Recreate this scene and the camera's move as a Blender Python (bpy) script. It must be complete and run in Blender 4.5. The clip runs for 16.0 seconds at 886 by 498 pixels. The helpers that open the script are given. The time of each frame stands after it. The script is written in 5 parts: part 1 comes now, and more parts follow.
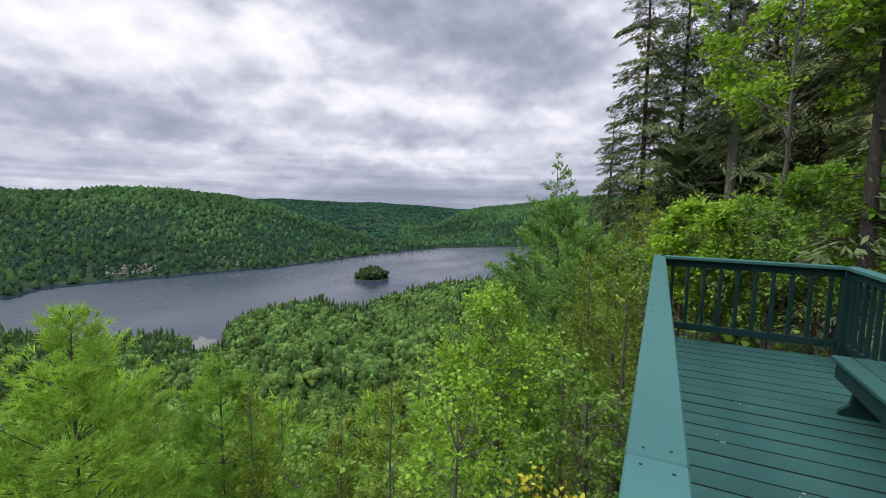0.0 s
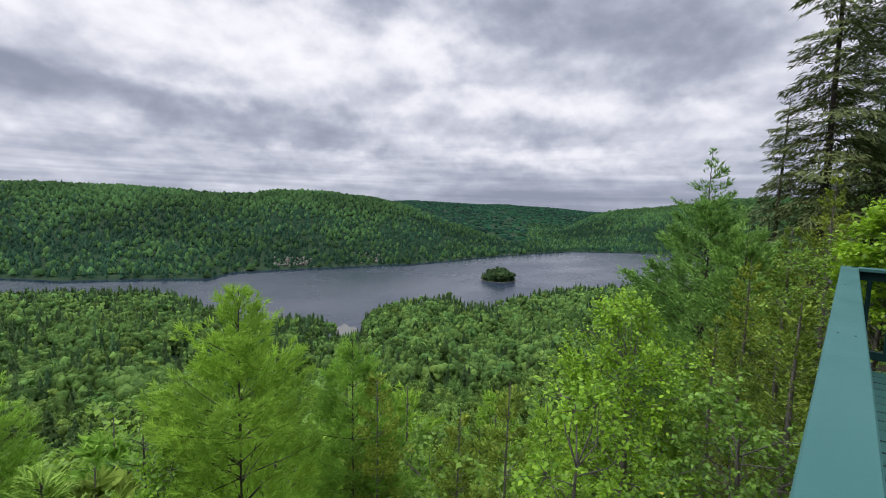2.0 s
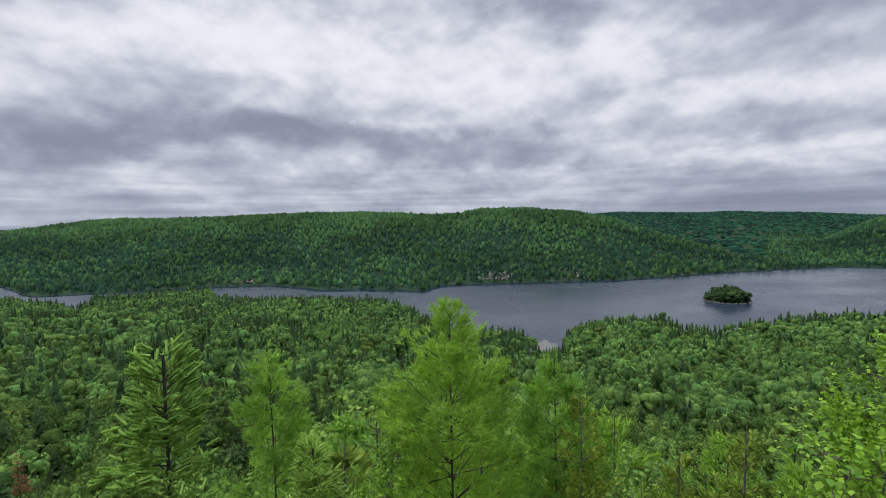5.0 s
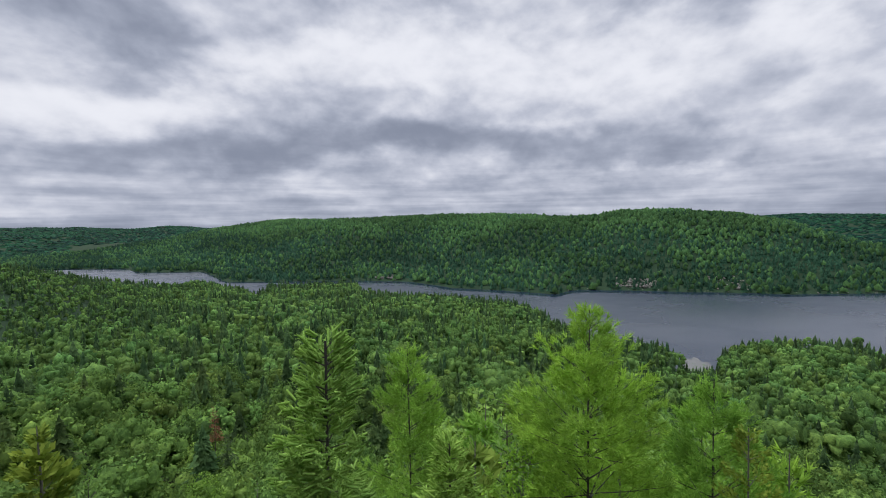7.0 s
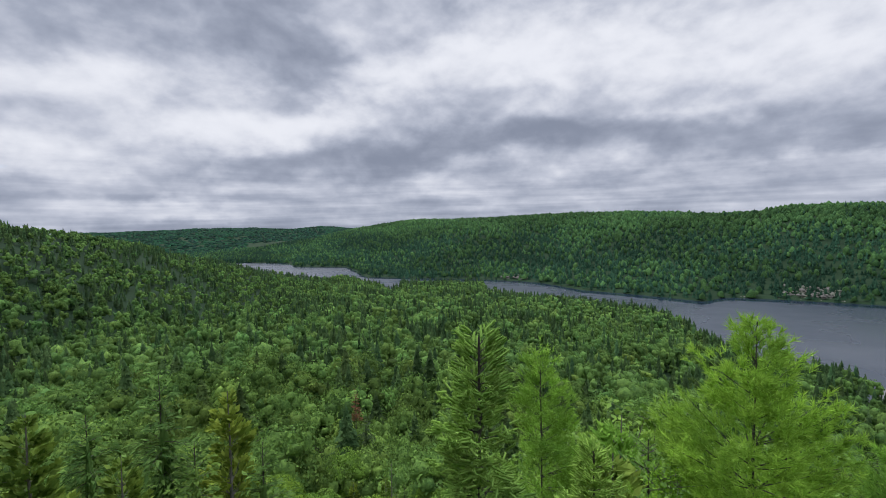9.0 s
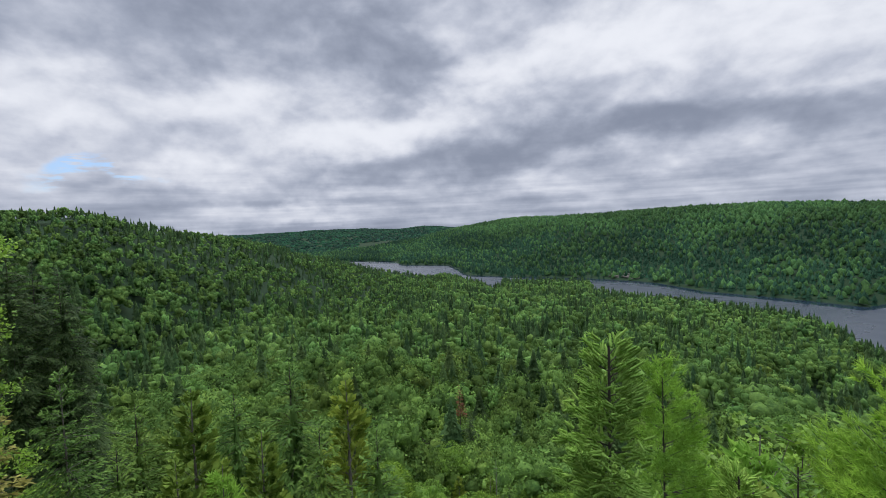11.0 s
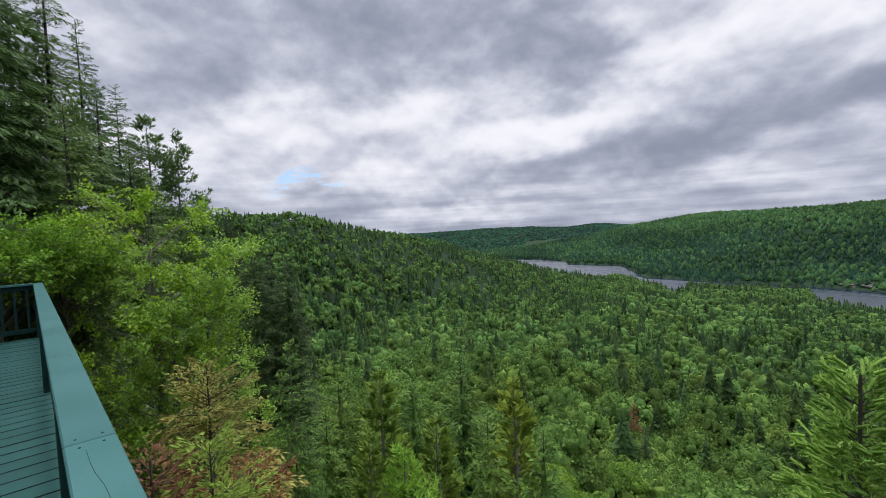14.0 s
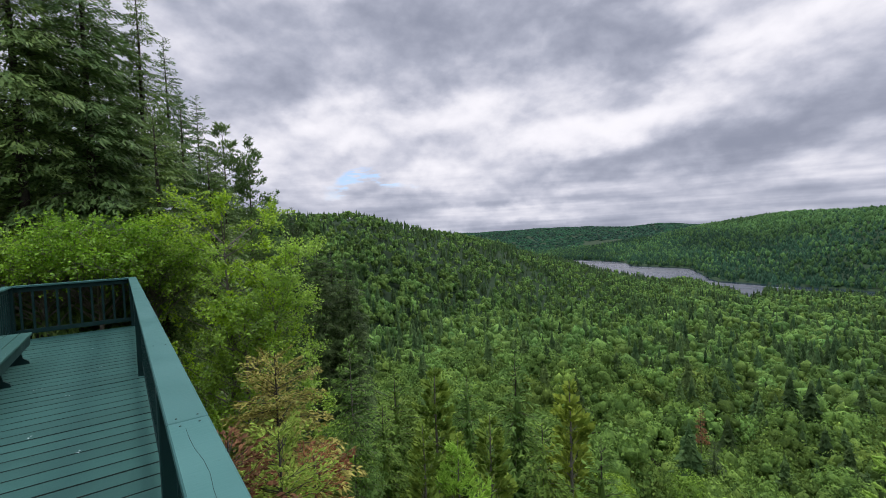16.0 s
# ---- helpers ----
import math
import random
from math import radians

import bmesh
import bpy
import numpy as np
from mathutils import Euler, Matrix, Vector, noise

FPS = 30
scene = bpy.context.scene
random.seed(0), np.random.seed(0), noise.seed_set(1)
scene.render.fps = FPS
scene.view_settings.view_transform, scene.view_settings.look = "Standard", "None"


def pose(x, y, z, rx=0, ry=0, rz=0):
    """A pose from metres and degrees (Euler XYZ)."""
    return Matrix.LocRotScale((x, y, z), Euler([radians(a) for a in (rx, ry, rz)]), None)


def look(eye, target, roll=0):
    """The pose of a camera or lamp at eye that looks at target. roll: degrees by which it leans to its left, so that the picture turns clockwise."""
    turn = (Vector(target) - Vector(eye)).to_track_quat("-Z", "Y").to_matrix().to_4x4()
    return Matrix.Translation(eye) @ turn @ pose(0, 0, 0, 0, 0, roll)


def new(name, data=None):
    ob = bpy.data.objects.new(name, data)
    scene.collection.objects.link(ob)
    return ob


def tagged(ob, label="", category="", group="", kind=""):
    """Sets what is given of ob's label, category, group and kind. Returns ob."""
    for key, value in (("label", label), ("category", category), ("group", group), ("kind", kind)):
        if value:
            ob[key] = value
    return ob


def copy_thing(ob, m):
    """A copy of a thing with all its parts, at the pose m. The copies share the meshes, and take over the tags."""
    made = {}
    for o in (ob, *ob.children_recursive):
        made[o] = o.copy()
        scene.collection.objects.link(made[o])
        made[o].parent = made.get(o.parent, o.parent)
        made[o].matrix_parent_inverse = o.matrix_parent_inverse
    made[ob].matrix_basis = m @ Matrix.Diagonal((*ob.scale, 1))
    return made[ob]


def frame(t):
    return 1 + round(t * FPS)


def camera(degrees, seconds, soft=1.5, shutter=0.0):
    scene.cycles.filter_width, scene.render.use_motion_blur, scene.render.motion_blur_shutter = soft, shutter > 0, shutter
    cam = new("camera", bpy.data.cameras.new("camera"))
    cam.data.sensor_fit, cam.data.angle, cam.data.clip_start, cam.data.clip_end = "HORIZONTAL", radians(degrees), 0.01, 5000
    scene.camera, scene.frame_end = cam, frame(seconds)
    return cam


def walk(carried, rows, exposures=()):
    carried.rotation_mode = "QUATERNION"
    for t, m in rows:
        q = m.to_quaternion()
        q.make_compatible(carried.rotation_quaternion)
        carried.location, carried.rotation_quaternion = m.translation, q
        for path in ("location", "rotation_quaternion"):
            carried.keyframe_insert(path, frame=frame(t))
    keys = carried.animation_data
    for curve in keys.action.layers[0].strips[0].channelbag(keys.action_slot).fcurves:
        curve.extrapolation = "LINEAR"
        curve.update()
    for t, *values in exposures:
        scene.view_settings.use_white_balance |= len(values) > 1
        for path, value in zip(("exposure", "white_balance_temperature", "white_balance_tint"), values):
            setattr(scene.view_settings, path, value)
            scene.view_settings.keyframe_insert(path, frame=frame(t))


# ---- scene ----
cam = camera(90.56, 16.0, soft=0.95)


def aim(az, pitch, x, y, z, roll):
    """A view from (x, y, z): az degrees to the right of straight out over the front rail, pitch degrees up."""
    a, p = radians(az), radians(pitch)
    eye = Vector((x, y, z))
    return look(eye, eye + Vector((math.sin(a) * math.cos(p), math.cos(a) * math.cos(p), math.sin(p))), roll)


walk(cam, [
    (0.0, aim(63.84, -5.62, 0.060, 0.028, 1.620, 1.18)),
    (0.5, aim(59.86, -5.78, 0.095, 0.036, 1.603, 1.24)),
    (1.0, aim(55.27, -5.85, 0.107, 0.032, 1.594, 1.32)),
    (1.5, aim(50.66, -5.84, 0.132, 0.027, 1.584, 1.43)),
    (2.0, aim(47.21, -5.75, 0.161, 0.028, 1.570, 1.53)),
    (2.5, aim(43.52, -5.62, 0.127, 0.020, 1.585, 1.21)),
    (3.0, aim(39.23, -5.20, 0.130, 0.006, 1.586, 0.69)),
    (3.5, aim(35.23, -4.87, 0.127, -0.009, 1.593, 0.31)),
    (4.0, aim(31.05, -4.64, 0.125, -0.025, 1.604, -0.24)),
    (4.5, aim(26.16, -4.20, 0.131, -0.016, 1.598, -0.88)),
    (7.0, aim(4.43, -3.34, 0.081, 0.087, 1.584, -0.86)),
    (7.5, aim(0.07, -3.13, 0.029, 0.042, 1.596, -0.83)),
    (8.0, aim(-3.91, -3.06, 0.015, 0.035, 1.597, -0.86)),
    (8.5, aim(-7.58, -3.04, -0.024, 0.014, 1.599, -1.00)),
    (9.0, aim(-11.90, -3.12, -0.046, 0.007, 1.604, -1.19)),
    (11.5, aim(-28.49, -2.77, -0.175, -0.044, 1.649, -2.29)),
    (12.0, aim(-32.32, -2.63, -0.187, -0.044, 1.646, -2.11)),
    (12.5, aim(-35.93, -2.58, -0.190, -0.049, 1.649, -2.36)),
    (13.0, aim(-39.14, -2.47, -0.207, -0.061, 1.652, -2.70)),
    (13.5, aim(-42.89, -2.40, -0.211, -0.083, 1.652, -2.71)),
    (14.0, aim(-46.57, -2.25, -0.213, -0.111, 1.660, -2.65)),
    (14.5, aim(-49.69, -2.13, -0.181, -0.135, 1.673, -2.68)),
    (15.0, aim(-51.86, -2.11, -0.167, -0.159, 1.682, -2.50)),
    (15.5, aim(-53.23, -2.07, -0.157, -0.171, 1.692, -2.44)),
    (16.0, aim(-53.72, -2.00, -0.165, -0.167, 1.689, -2.41)),
], exposures=[(0.0, 0.17, 6550, 15), (2.0, 0.08, 6550, 13), (3.5, -0.05, 6500, 11), (7.0, -0.12, 6400, 12), (12.5, -0.08, 6350, 11), (14.0, 0.02, 6500, 13), (16.0, 0.06, 6600, 15)])

# ---- light: a closed cloud deck, brighter overhead, and a wide veiled sun ----
SUN_AZ, SUN_EL = -35.0, 48.0
LAKE = -80.0


class Nodes:
    """Short hand for node trees."""

    def __init__(self, tree):
        self.t = tree
        tree.nodes.clear()

    def add(self, kind, *links, **props):
        n = self.t.nodes.new(kind)
        for k, v in props.items():
            if k == "ins":
                for key, val in v.items():
                    n.inputs[key].default_value = val
            elif k == "op":
                n.operation = v
            elif k == "data":
                n.data_type = v
            elif k == "dims":
                n.noise_dimensions = v
            elif k == "attr":
                n.attribute_name = v
            elif k == "interp":
                n.interpolation_type = v
        for key, sock in links:
            self.t.links.new(sock, n.inputs[key])
        return n

    def math(self, op, a, b=0.0, clamp=False):
        n = self.t.nodes.new("ShaderNodeMath")
        n.operation, n.use_clamp = op, clamp
        for i, v in ((0, a), (1, b)):
            if isinstance(v, (int, float)):
                n.inputs[i].default_value = v
            else:
                self.t.links.new(v, n.inputs[i])
        return n.outputs[0]

    def mix(self, f, a, b, blend="MIX"):
        n = self.t.nodes.new("ShaderNodeMix")
        n.data_type, n.blend_type = "RGBA", blend
        for i, v in ((0, f), (6, a), (7, b)):
            if isinstance(v, (int, float)):
                n.inputs[i].default_value = v
            elif isinstance(v, tuple):
                n.inputs[i].default_value = (*v, 1.0)
            else:
                self.t.links.new(v, n.inputs[i])
        return n.outputs[2]

    def noise(self, vec, scale, detail=3.0, rough=0.55, dist=0.0):
        n = self.t.nodes.new("ShaderNodeTexNoise")
        n.inputs["Scale"].default_value, n.inputs["Detail"].default_value = scale, detail
        n.inputs["Roughness"].default_value, n.inputs["Distortion"].default_value = rough, dist
        if vec is not None:
            self.t.links.new(vec, n.inputs["Vector"])
        return n.outputs["Fac"]

    def ramp(self, fac, stops):
        n = self.t.nodes.new("ShaderNodeValToRGB")
        el = n.color_ramp.elements
        while len(el) < len(stops):
            el.new(0.5)
        for e, (p, c) in zip(el, stops):
            e.position, e.color = p, (*c, 1.0)
        self.t.links.new(fac, n.inputs[0])
        return n.outputs[0]

    def smooth(self, v, lo, hi):
        n = self.t.nodes.new("ShaderNodeMapRange")
        n.interpolation_type = "SMOOTHSTEP"
        n.inputs[1].default_value, n.inputs[2].default_value = lo, hi
        self.t.links.new(v, n.inputs[0])
        return n.outputs[0]


def sky():
    world = bpy.data.worlds.new("overcast")
    world.use_nodes = True
    scene.world = world
    k = Nodes(world.node_tree)

    def vec(op, a, b):
        n = k.add("ShaderNodeVectorMath", (0, a), op=op)
        if isinstance(b, tuple):
            n.inputs[1].default_value = b
        else:
            k.t.links.new(b, n.inputs[1])
        return n.outputs[0]

    way = k.add("ShaderNodeTexCoord").outputs["Generated"]
    xyz = k.add("ShaderNodeSeparateXYZ", ("Vector", way))
    up = k.math("MAXIMUM", xyz.outputs[2], 0.0)
    bearing = k.math("MULTIPLY", k.math("ARCTAN2", xyz.outputs[0], xyz.outputs[1]), 180 / math.pi)
    height = k.math("MULTIPLY", k.math("ARCSINE", up), 180 / math.pi)
    round_way = vec("MULTIPLY", way, (1.0, 1.0, 1.6))
    # broad light and dark banks with torn edges
    tear = k.add("ShaderNodeTexNoise", ("Vector", round_way), ins={"Scale": 3.6, "Detail": 6.0, "Roughness": 0.52}).outputs["Color"]
    tear = vec("MULTIPLY", vec("SUBTRACT", tear, (0.5, 0.5, 0.5)), (30.0, 12.0, 0.0))
    torn = vec("ADD", k.add("ShaderNodeCombineXYZ", ("X", bearing), ("Y", height)).outputs[0], tear)
    bank = k.math("ADD", 0.56, 0.0)
    for az, el, wide, tall, tilt, amount in DARK_BANKS + LIGHT_BANKS:
        near = k.add("ShaderNodeMapping", ("Vector", torn), ins={"Location": (az, el, 0), "Rotation": (0, 0, radians(tilt)), "Scale": (wide, tall, 1.0)})
        near.vector_type = "TEXTURE"
        gap = k.add("ShaderNodeVectorMath", (0, near.outputs[0]), op="LENGTH").outputs["Value"]
        bank = k.math("ADD", bank, k.math("MULTIPLY", k.smooth(gap, 1.25, 0.15), amount))
    # puffs of the deck itself, lit from behind at their rims, and long rows far off
    puffs = k.noise(round_way, 7.0, 7.0, 0.50, 0.1)
    lit = k.math("SUBTRACT", puffs, k.noise(vec("ADD", round_way, (0.0, 0.0, 0.03)), 7.0, 7.0, 0.50, 0.1))
    rows = k.noise(k.add("ShaderNodeMapping", ("Vector", way), ins={"Scale": (3.2, 3.2, 30.0)}).outputs[0], 1.0, 4.0, 0.5, 0.3)
    fine = k.noise(k.add("ShaderNodeMapping", ("Vector", way), ins={"Scale": (9.0, 9.0, 55.0)}).outputs[0], 1.0, 4.0, 0.55, 0.2)
    low = k.smooth(up, 0.22, 0.06)
    lowest = k.smooth(up, 0.12, 0.03)
    d = k.math("ADD", bank, k.math("MULTIPLY", k.math("SUBTRACT", puffs, 0.5), k.math("SUBTRACT", 0.80, k.math("MULTIPLY", lowest, 0.5))))
    d = k.math("ADD", d, k.math("MULTIPLY", lit, 0.62))
    d = k.math("ADD", d, k.math("MULTIPLY", k.math("SUBTRACT", rows, 0.5), k.math("ADD", 0.06, k.math("MULTIPLY", low, 0.58))))
    d = k.math("ADD", d, k.math("MULTIPLY", k.math("SUBTRACT", fine, 0.5), k.math("MULTIPLY", low, 0.30)))
    thin = k.noise(k.add("ShaderNodeMapping", ("Vector", way), ins={"Scale": (1.5, 1.5, 40.0)}).outputs[0], 1.0, 3.0, 0.5, 0.25)
    d = k.math("ADD", d, k.math("MULTIPLY", k.math("SUBTRACT", thin, 0.5), k.math("MULTIPLY", lowest, 0.9)))
    d = k.math("SUBTRACT", d, k.math("ADD", k.math("MULTIPLY", k.smooth(up, 0.16, 0.01), 0.13), k.math("MULTIPLY", k.smooth(up, 0.055, 0.0), 0.16)))
    cloud = k.ramp(k.smooth(d, 0.02, 1.06), [(0.0, (0.265, 0.30, 0.385)), (0.30, (0.40, 0.44, 0.535)), (0.60, (0.585, 0.62, 0.71)), (1.0, (0.90, 0.92, 0.97))])
    blue = k.add("ShaderNodeTexSky")
    blue.sky_type, blue.sun_disc = "NISHITA", False
    blue.sun_elevation, blue.sun_rotation = radians(SUN_EL), radians(SUN_AZ)
    clear = k.mix(1.0, blue.outputs[0], (0.08, 0.10, 0.13), "MULTIPLY")
    # a few ragged holes low over the wooded spur
    hole = k.add("ShaderNodeMapping", ("Vector", torn), ins={"Location": (-60.5, 6.2, 0), "Scale": (4.5, 1.3, 1.0)})
    hole.vector_type = "TEXTURE"
    hole = k.smooth(k.add("ShaderNodeVectorMath", (0, hole.outputs[0]), op="LENGTH").outputs["Value"], 1.0, 0.35)
    colour = k.mix(k.math("MULTIPLY", k.math("MULTIPLY", hole, k.smooth(fine, 0.47, 0.56)), 0.85), cloud, clear)
    # an overcast sky is about three times as bright overhead as at the horizon
    gain = k.math("ADD", 1.0, k.math("MULTIPLY", k.smooth(up, 0.45, 0.95), ZENITH))
    glow = k.add("ShaderNodeBackground", ("Color", colour), ("Strength", gain))
    k.add("ShaderNodeOutputWorld", ("Surface", glow.outputs[0]))


# bearing, height, half width, half height (degrees), tilt and strength of the chief dark and light banks
DARK_BANKS = [
    (66, 22, 19, 7, -12, -0.34), (80, 15, 9, 4, 0, -0.20), (-50, 25, 34, 7, 4, -0.24), (-28, 19.5, 10, 5, -20, -0.26), (36, 24.5, 9, 4, 0, -0.26),
    (14, 9.3, 22, 2.6, 0, -0.30), (33, 7.5, 10, 2, 0, -0.22), (-26, 8.2, 16, 3.0, 4, -0.24), (-4, 10, 16, 2.6, 3, -0.28), (-75, 18, 9, 4, 0, -0.22), (-20, 10.3, 9, 2.0, 8, -0.15),
]
LIGHT_BANKS = [
    (24, 17.5, 20, 6.0, 0, 0.36), (43, 18, 6, 4.5, -45, 0.30), (-2, 19.5, 20, 4.5, 6, 0.34), (-35, 13.2, 22, 3.4, 12, 0.34), (-52, 14.5, 14, 4.0, 8, 0.36), (-66, 14.0, 8, 4.5, 0, 0.26),
    (-78, 10.5, 9, 3.5, 0, 0.26), (57, 12.2, 16, 2.4, 0, 0.30), (80, 12, 8, 2.0, 0, 0.16), (-46, 3.2, 12, 1.5, 0, 0.30), (58, 6.0, 16, 1.2, 0, 0.26), (36, 6.0, 8, 0.9, 0, 0.16), (-55, 6.5, 10, 2.0, 0, 0.18),
]
ZENITH = 3.6
sky()
sun = new("sun", bpy.data.lights.new("sun", "SUN"))
sun.data.energy, sun.data.angle, sun.data.color = 1.7, radians(25), (1.0, 0.97, 0.92)
sun.matrix_world = look((0, 0, 0), (-math.sin(radians(SUN_AZ)) * math.cos(radians(SUN_EL)), -math.cos(radians(SUN_AZ)) * math.cos(radians(SUN_EL)), -math.sin(radians(SUN_EL))))


# ---- materials ----
def material(name):
    m = bpy.data.materials.new(name)
    m.use_nodes = True
    return m, Nodes(m.node_tree)


def finish(k, colour, rough=0.6, bump=None, height=0.02, spec=0.5, through_light=0.0, metal=0.0):
    bsdf = k.add("ShaderNodeBsdfPrincipled", ins={"Metallic": metal, "Specular IOR Level": spec})
    for key, val in (("Base Color", colour), ("Roughness", rough)):
        if isinstance(val, (int, float)):
            bsdf.inputs[key].default_value = val
        elif isinstance(val, tuple):
            bsdf.inputs[key].default_value = (*val, 1.0)
        else:
            k.t.links.new(val, bsdf.inputs[key])
    if bump is not None:
        b = k.add("ShaderNodeBump", ("Height", bump), ins={"Strength": 0.7, "Distance": height})
        k.t.links.new(b.outputs[0], bsdf.inputs["Normal"])
    last = bsdf.outputs[0]
    if through_light:
        glow = k.add("ShaderNodeBsdfTranslucent", ("Color", colour))
        m = k.add("ShaderNodeMixShader", (1, last), (2, glow.outputs[0]))
        m.inputs[0].default_value = through_light
        last = m.outputs[0]
    k.add("ShaderNodeOutputMaterial", ("Surface", last))


def leafage(name, dark, light, through_light=0.3, rough=0.52, tinted=False, spec=0.28, relief=0.0):
    """Leaves or needles: each leaf its own shade, each tree its own cast."""
    m, k = material(name)
    isle = k.add("ShaderNodeNewGeometry").outputs["Random Per Island"]
    one = k.add("ShaderNodeObjectInfo").outputs["Random"]
    col = k.mix(isle, dark, light)
    cast = k.ramp(one, [(0.0, (0.80, 0.86, 0.86)), (0.5, (1.0, 1.0, 1.0)), (1.0, (1.18, 1.08, 0.9))])
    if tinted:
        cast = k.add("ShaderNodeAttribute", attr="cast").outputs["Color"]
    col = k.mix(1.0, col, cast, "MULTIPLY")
    at = k.add("ShaderNodeTexCoord").outputs["Object"]
    patch = k.noise(at, 0.9, 3.0)
    col = k.mix(1.0, col, k.ramp(patch, [(0.32, (0.70, 0.74, 0.74)), (0.68, (1.25, 1.2, 1.08))]), "MULTIPLY")
    if not relief:
        finish(k, col, rough, spec=spec, through_light=through_light)
        return m
    sprays = k.noise(at, relief, 4.0, 0.65)
    # hollows between sprays darkened in the colour, as shade would, and rises lightened
    col = k.mix(1.0, col, k.ramp(sprays, [(0.32, (0.70, 0.72, 0.74)), (0.50, (0.98, 0.98, 0.98)), (0.68, (1.24, 1.19, 1.06))]), "MULTIPLY")
    finish(k, col, rough, sprays, 0.9 / relief, spec=spec, through_light=through_light)
    return m


def bark(name, dark, light, scale=9.0):
    m, k = material(name)
    at = k.add("ShaderNodeTexCoord").outputs["Object"]
    long = k.add("ShaderNodeMapping", ("Vector", at), ins={"Scale": (1.0, 1.0, 0.25)}).outputs[0]
    plates = k.noise(long, scale * 2.2, 7.0, 0.7)
    patch = k.noise(at, scale * 0.35, 4.0)
    col = k.mix(plates, dark, light)
    col = k.mix(k.math("MULTIPLY", k.smooth(patch, 0.58, 0.70), 0.6), col, (0.26, 0.27, 0.22))
    finish(k, col, 0.9, plates, 0.12, spec=0.2)
    return m


def paint(name, base, worn, gloss=0.45):
    """Thick outdoor paint on softwood: faint grain, scuffs, chips and grime."""
    m, k = material(name)
    at = k.add("ShaderNodeTexCoord").outputs["Object"]
    one = k.add("ShaderNodeObjectInfo").outputs["Random"]
    grain = k.noise(k.add("ShaderNodeMapping", ("Vector", at), ins={"Scale": (18.0, 2.0, 18.0)}).outputs[0], 4.0, 5.0, 0.6)
    cloudy = k.noise(at, 2.2, 5.0, 0.6)
    col = k.mix(k.smooth(cloudy, 0.35, 0.75), base, worn)
    col = k.mix(1.0, col, k.ramp(one, [(0.0, (0.9, 0.9, 0.9)), (1.0, (1.08, 1.08, 1.08))]), "MULTIPLY")
    specks = k.smooth(k.noise(at, 38.0, 2.0), 0.74, 0.80)
    col = k.mix(k.math("MULTIPLY", specks, 0.35), col, (0.02, 0.035, 0.035))
    pale = k.smooth(k.noise(at, 21.0, 2.0, 0.5, 0.4), 0.775, 0.80)
    col = k.mix(k.math("MULTIPLY", pale, 0.5), col, (0.45, 0.5, 0.48))
    finish(k, col, k.ramp(cloudy, [(0.3, (gloss,) * 3), (0.7, (gloss + 0.2,) * 3)]), grain, 0.0015, spec=0.14)
    return m


DECIDUOUS = leafage("deciduous_leaves", (0.100, 0.196, 0.028), (0.21, 0.360, 0.052), 0.35, relief=5.0, spec=0.12, rough=0.65)
BRIGHT_LEAVES = leafage("sunlit_maple_leaves", (0.115, 0.25, 0.018), (0.31, 0.53, 0.045), 0.45)
SHRUB_LEAVES = leafage("shrub_leaves", (0.11, 0.23, 0.030), (0.26, 0.43, 0.065), 0.4)
CONIFER = leafage("spruce_needles", (0.070, 0.140, 0.048), (0.180, 0.290, 0.098), 0.3, spec=0.12)
DARK_CONIFER = leafage("dark_spruce_needles", (0.064, 0.094, 0.040), (0.160, 0.205, 0.092), 0.22, spec=0.08, rough=0.7)
YOUNG_SPRUCE = leafage("young_spruce_needles", (0.19, 0.34, 0.060), (0.42, 0.62, 0.14), 0.35, spec=0.08, rough=0.7)
PINE = leafage("white_pine_needles", (0.17, 0.33, 0.045), (0.37, 0.60, 0.10), 0.45, spec=0.08, rough=0.7)
PINE_FAR = leafage("tall_pine_needles", (0.115, 0.24, 0.060), (0.28, 0.48, 0.12), 0.25, spec=0.08, rough=0.7)
CEDAR = leafage("cedar_sprays", (0.105, 0.18, 0.026), (0.26, 0.36, 0.065), 0.25, spec=0.08, rough=0.7)
YELLOW_LEAVES = leafage("yellow_maple_leaves", (0.38, 0.36, 0.02), (0.62, 0.55, 0.05), 0.4)
RUSTY = leafage("browning_fir_needles", (0.13, 0.135, 0.032), (0.36, 0.34, 0.10), 0.25, spec=0.08, rough=0.7)
BLACK_SPRUCE = leafage("black_spruce_needles", (0.034, 0.066, 0.022), (0.086, 0.132, 0.046), 0.15, spec=0.06)
SLOPE_FIR = leafage("fir_needles", (0.056, 0.125, 0.026), (0.150, 0.260, 0.058), 0.2, spec=0.08, rough=0.7)
MAPLE = leafage("maple_leaves", (0.16, 0.30, 0.038), (0.35, 0.55, 0.08), 0.5)
RED_DEAD = leafage("dead_red_needles", (0.115, 0.052, 0.030), (0.235, 0.11, 0.055), 0.2, spec=0.08, rough=0.7)
BROADLEAF_WOODS = leafage("broadleaf_woods", (0.063, 0.128, 0.034), (0.132, 0.236, 0.060), 0.25, tinted=True, relief=2.4, spec=0.05, rough=0.8)
NEEDLE_WOODS = leafage("needle_woods", (0.028, 0.060, 0.022), (0.060, 0.108, 0.040), 0.15, tinted=True, relief=3.0, spec=0.05, rough=0.8)
SPRUCE_BARK = bark("spruce_bark", (0.016, 0.013, 0.011), (0.100, 0.086, 0.074))
GREY_BARK = bark("grey_bark", (0.045, 0.040, 0.034), (0.25, 0.23, 0.20))
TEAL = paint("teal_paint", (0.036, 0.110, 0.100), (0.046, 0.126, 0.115))
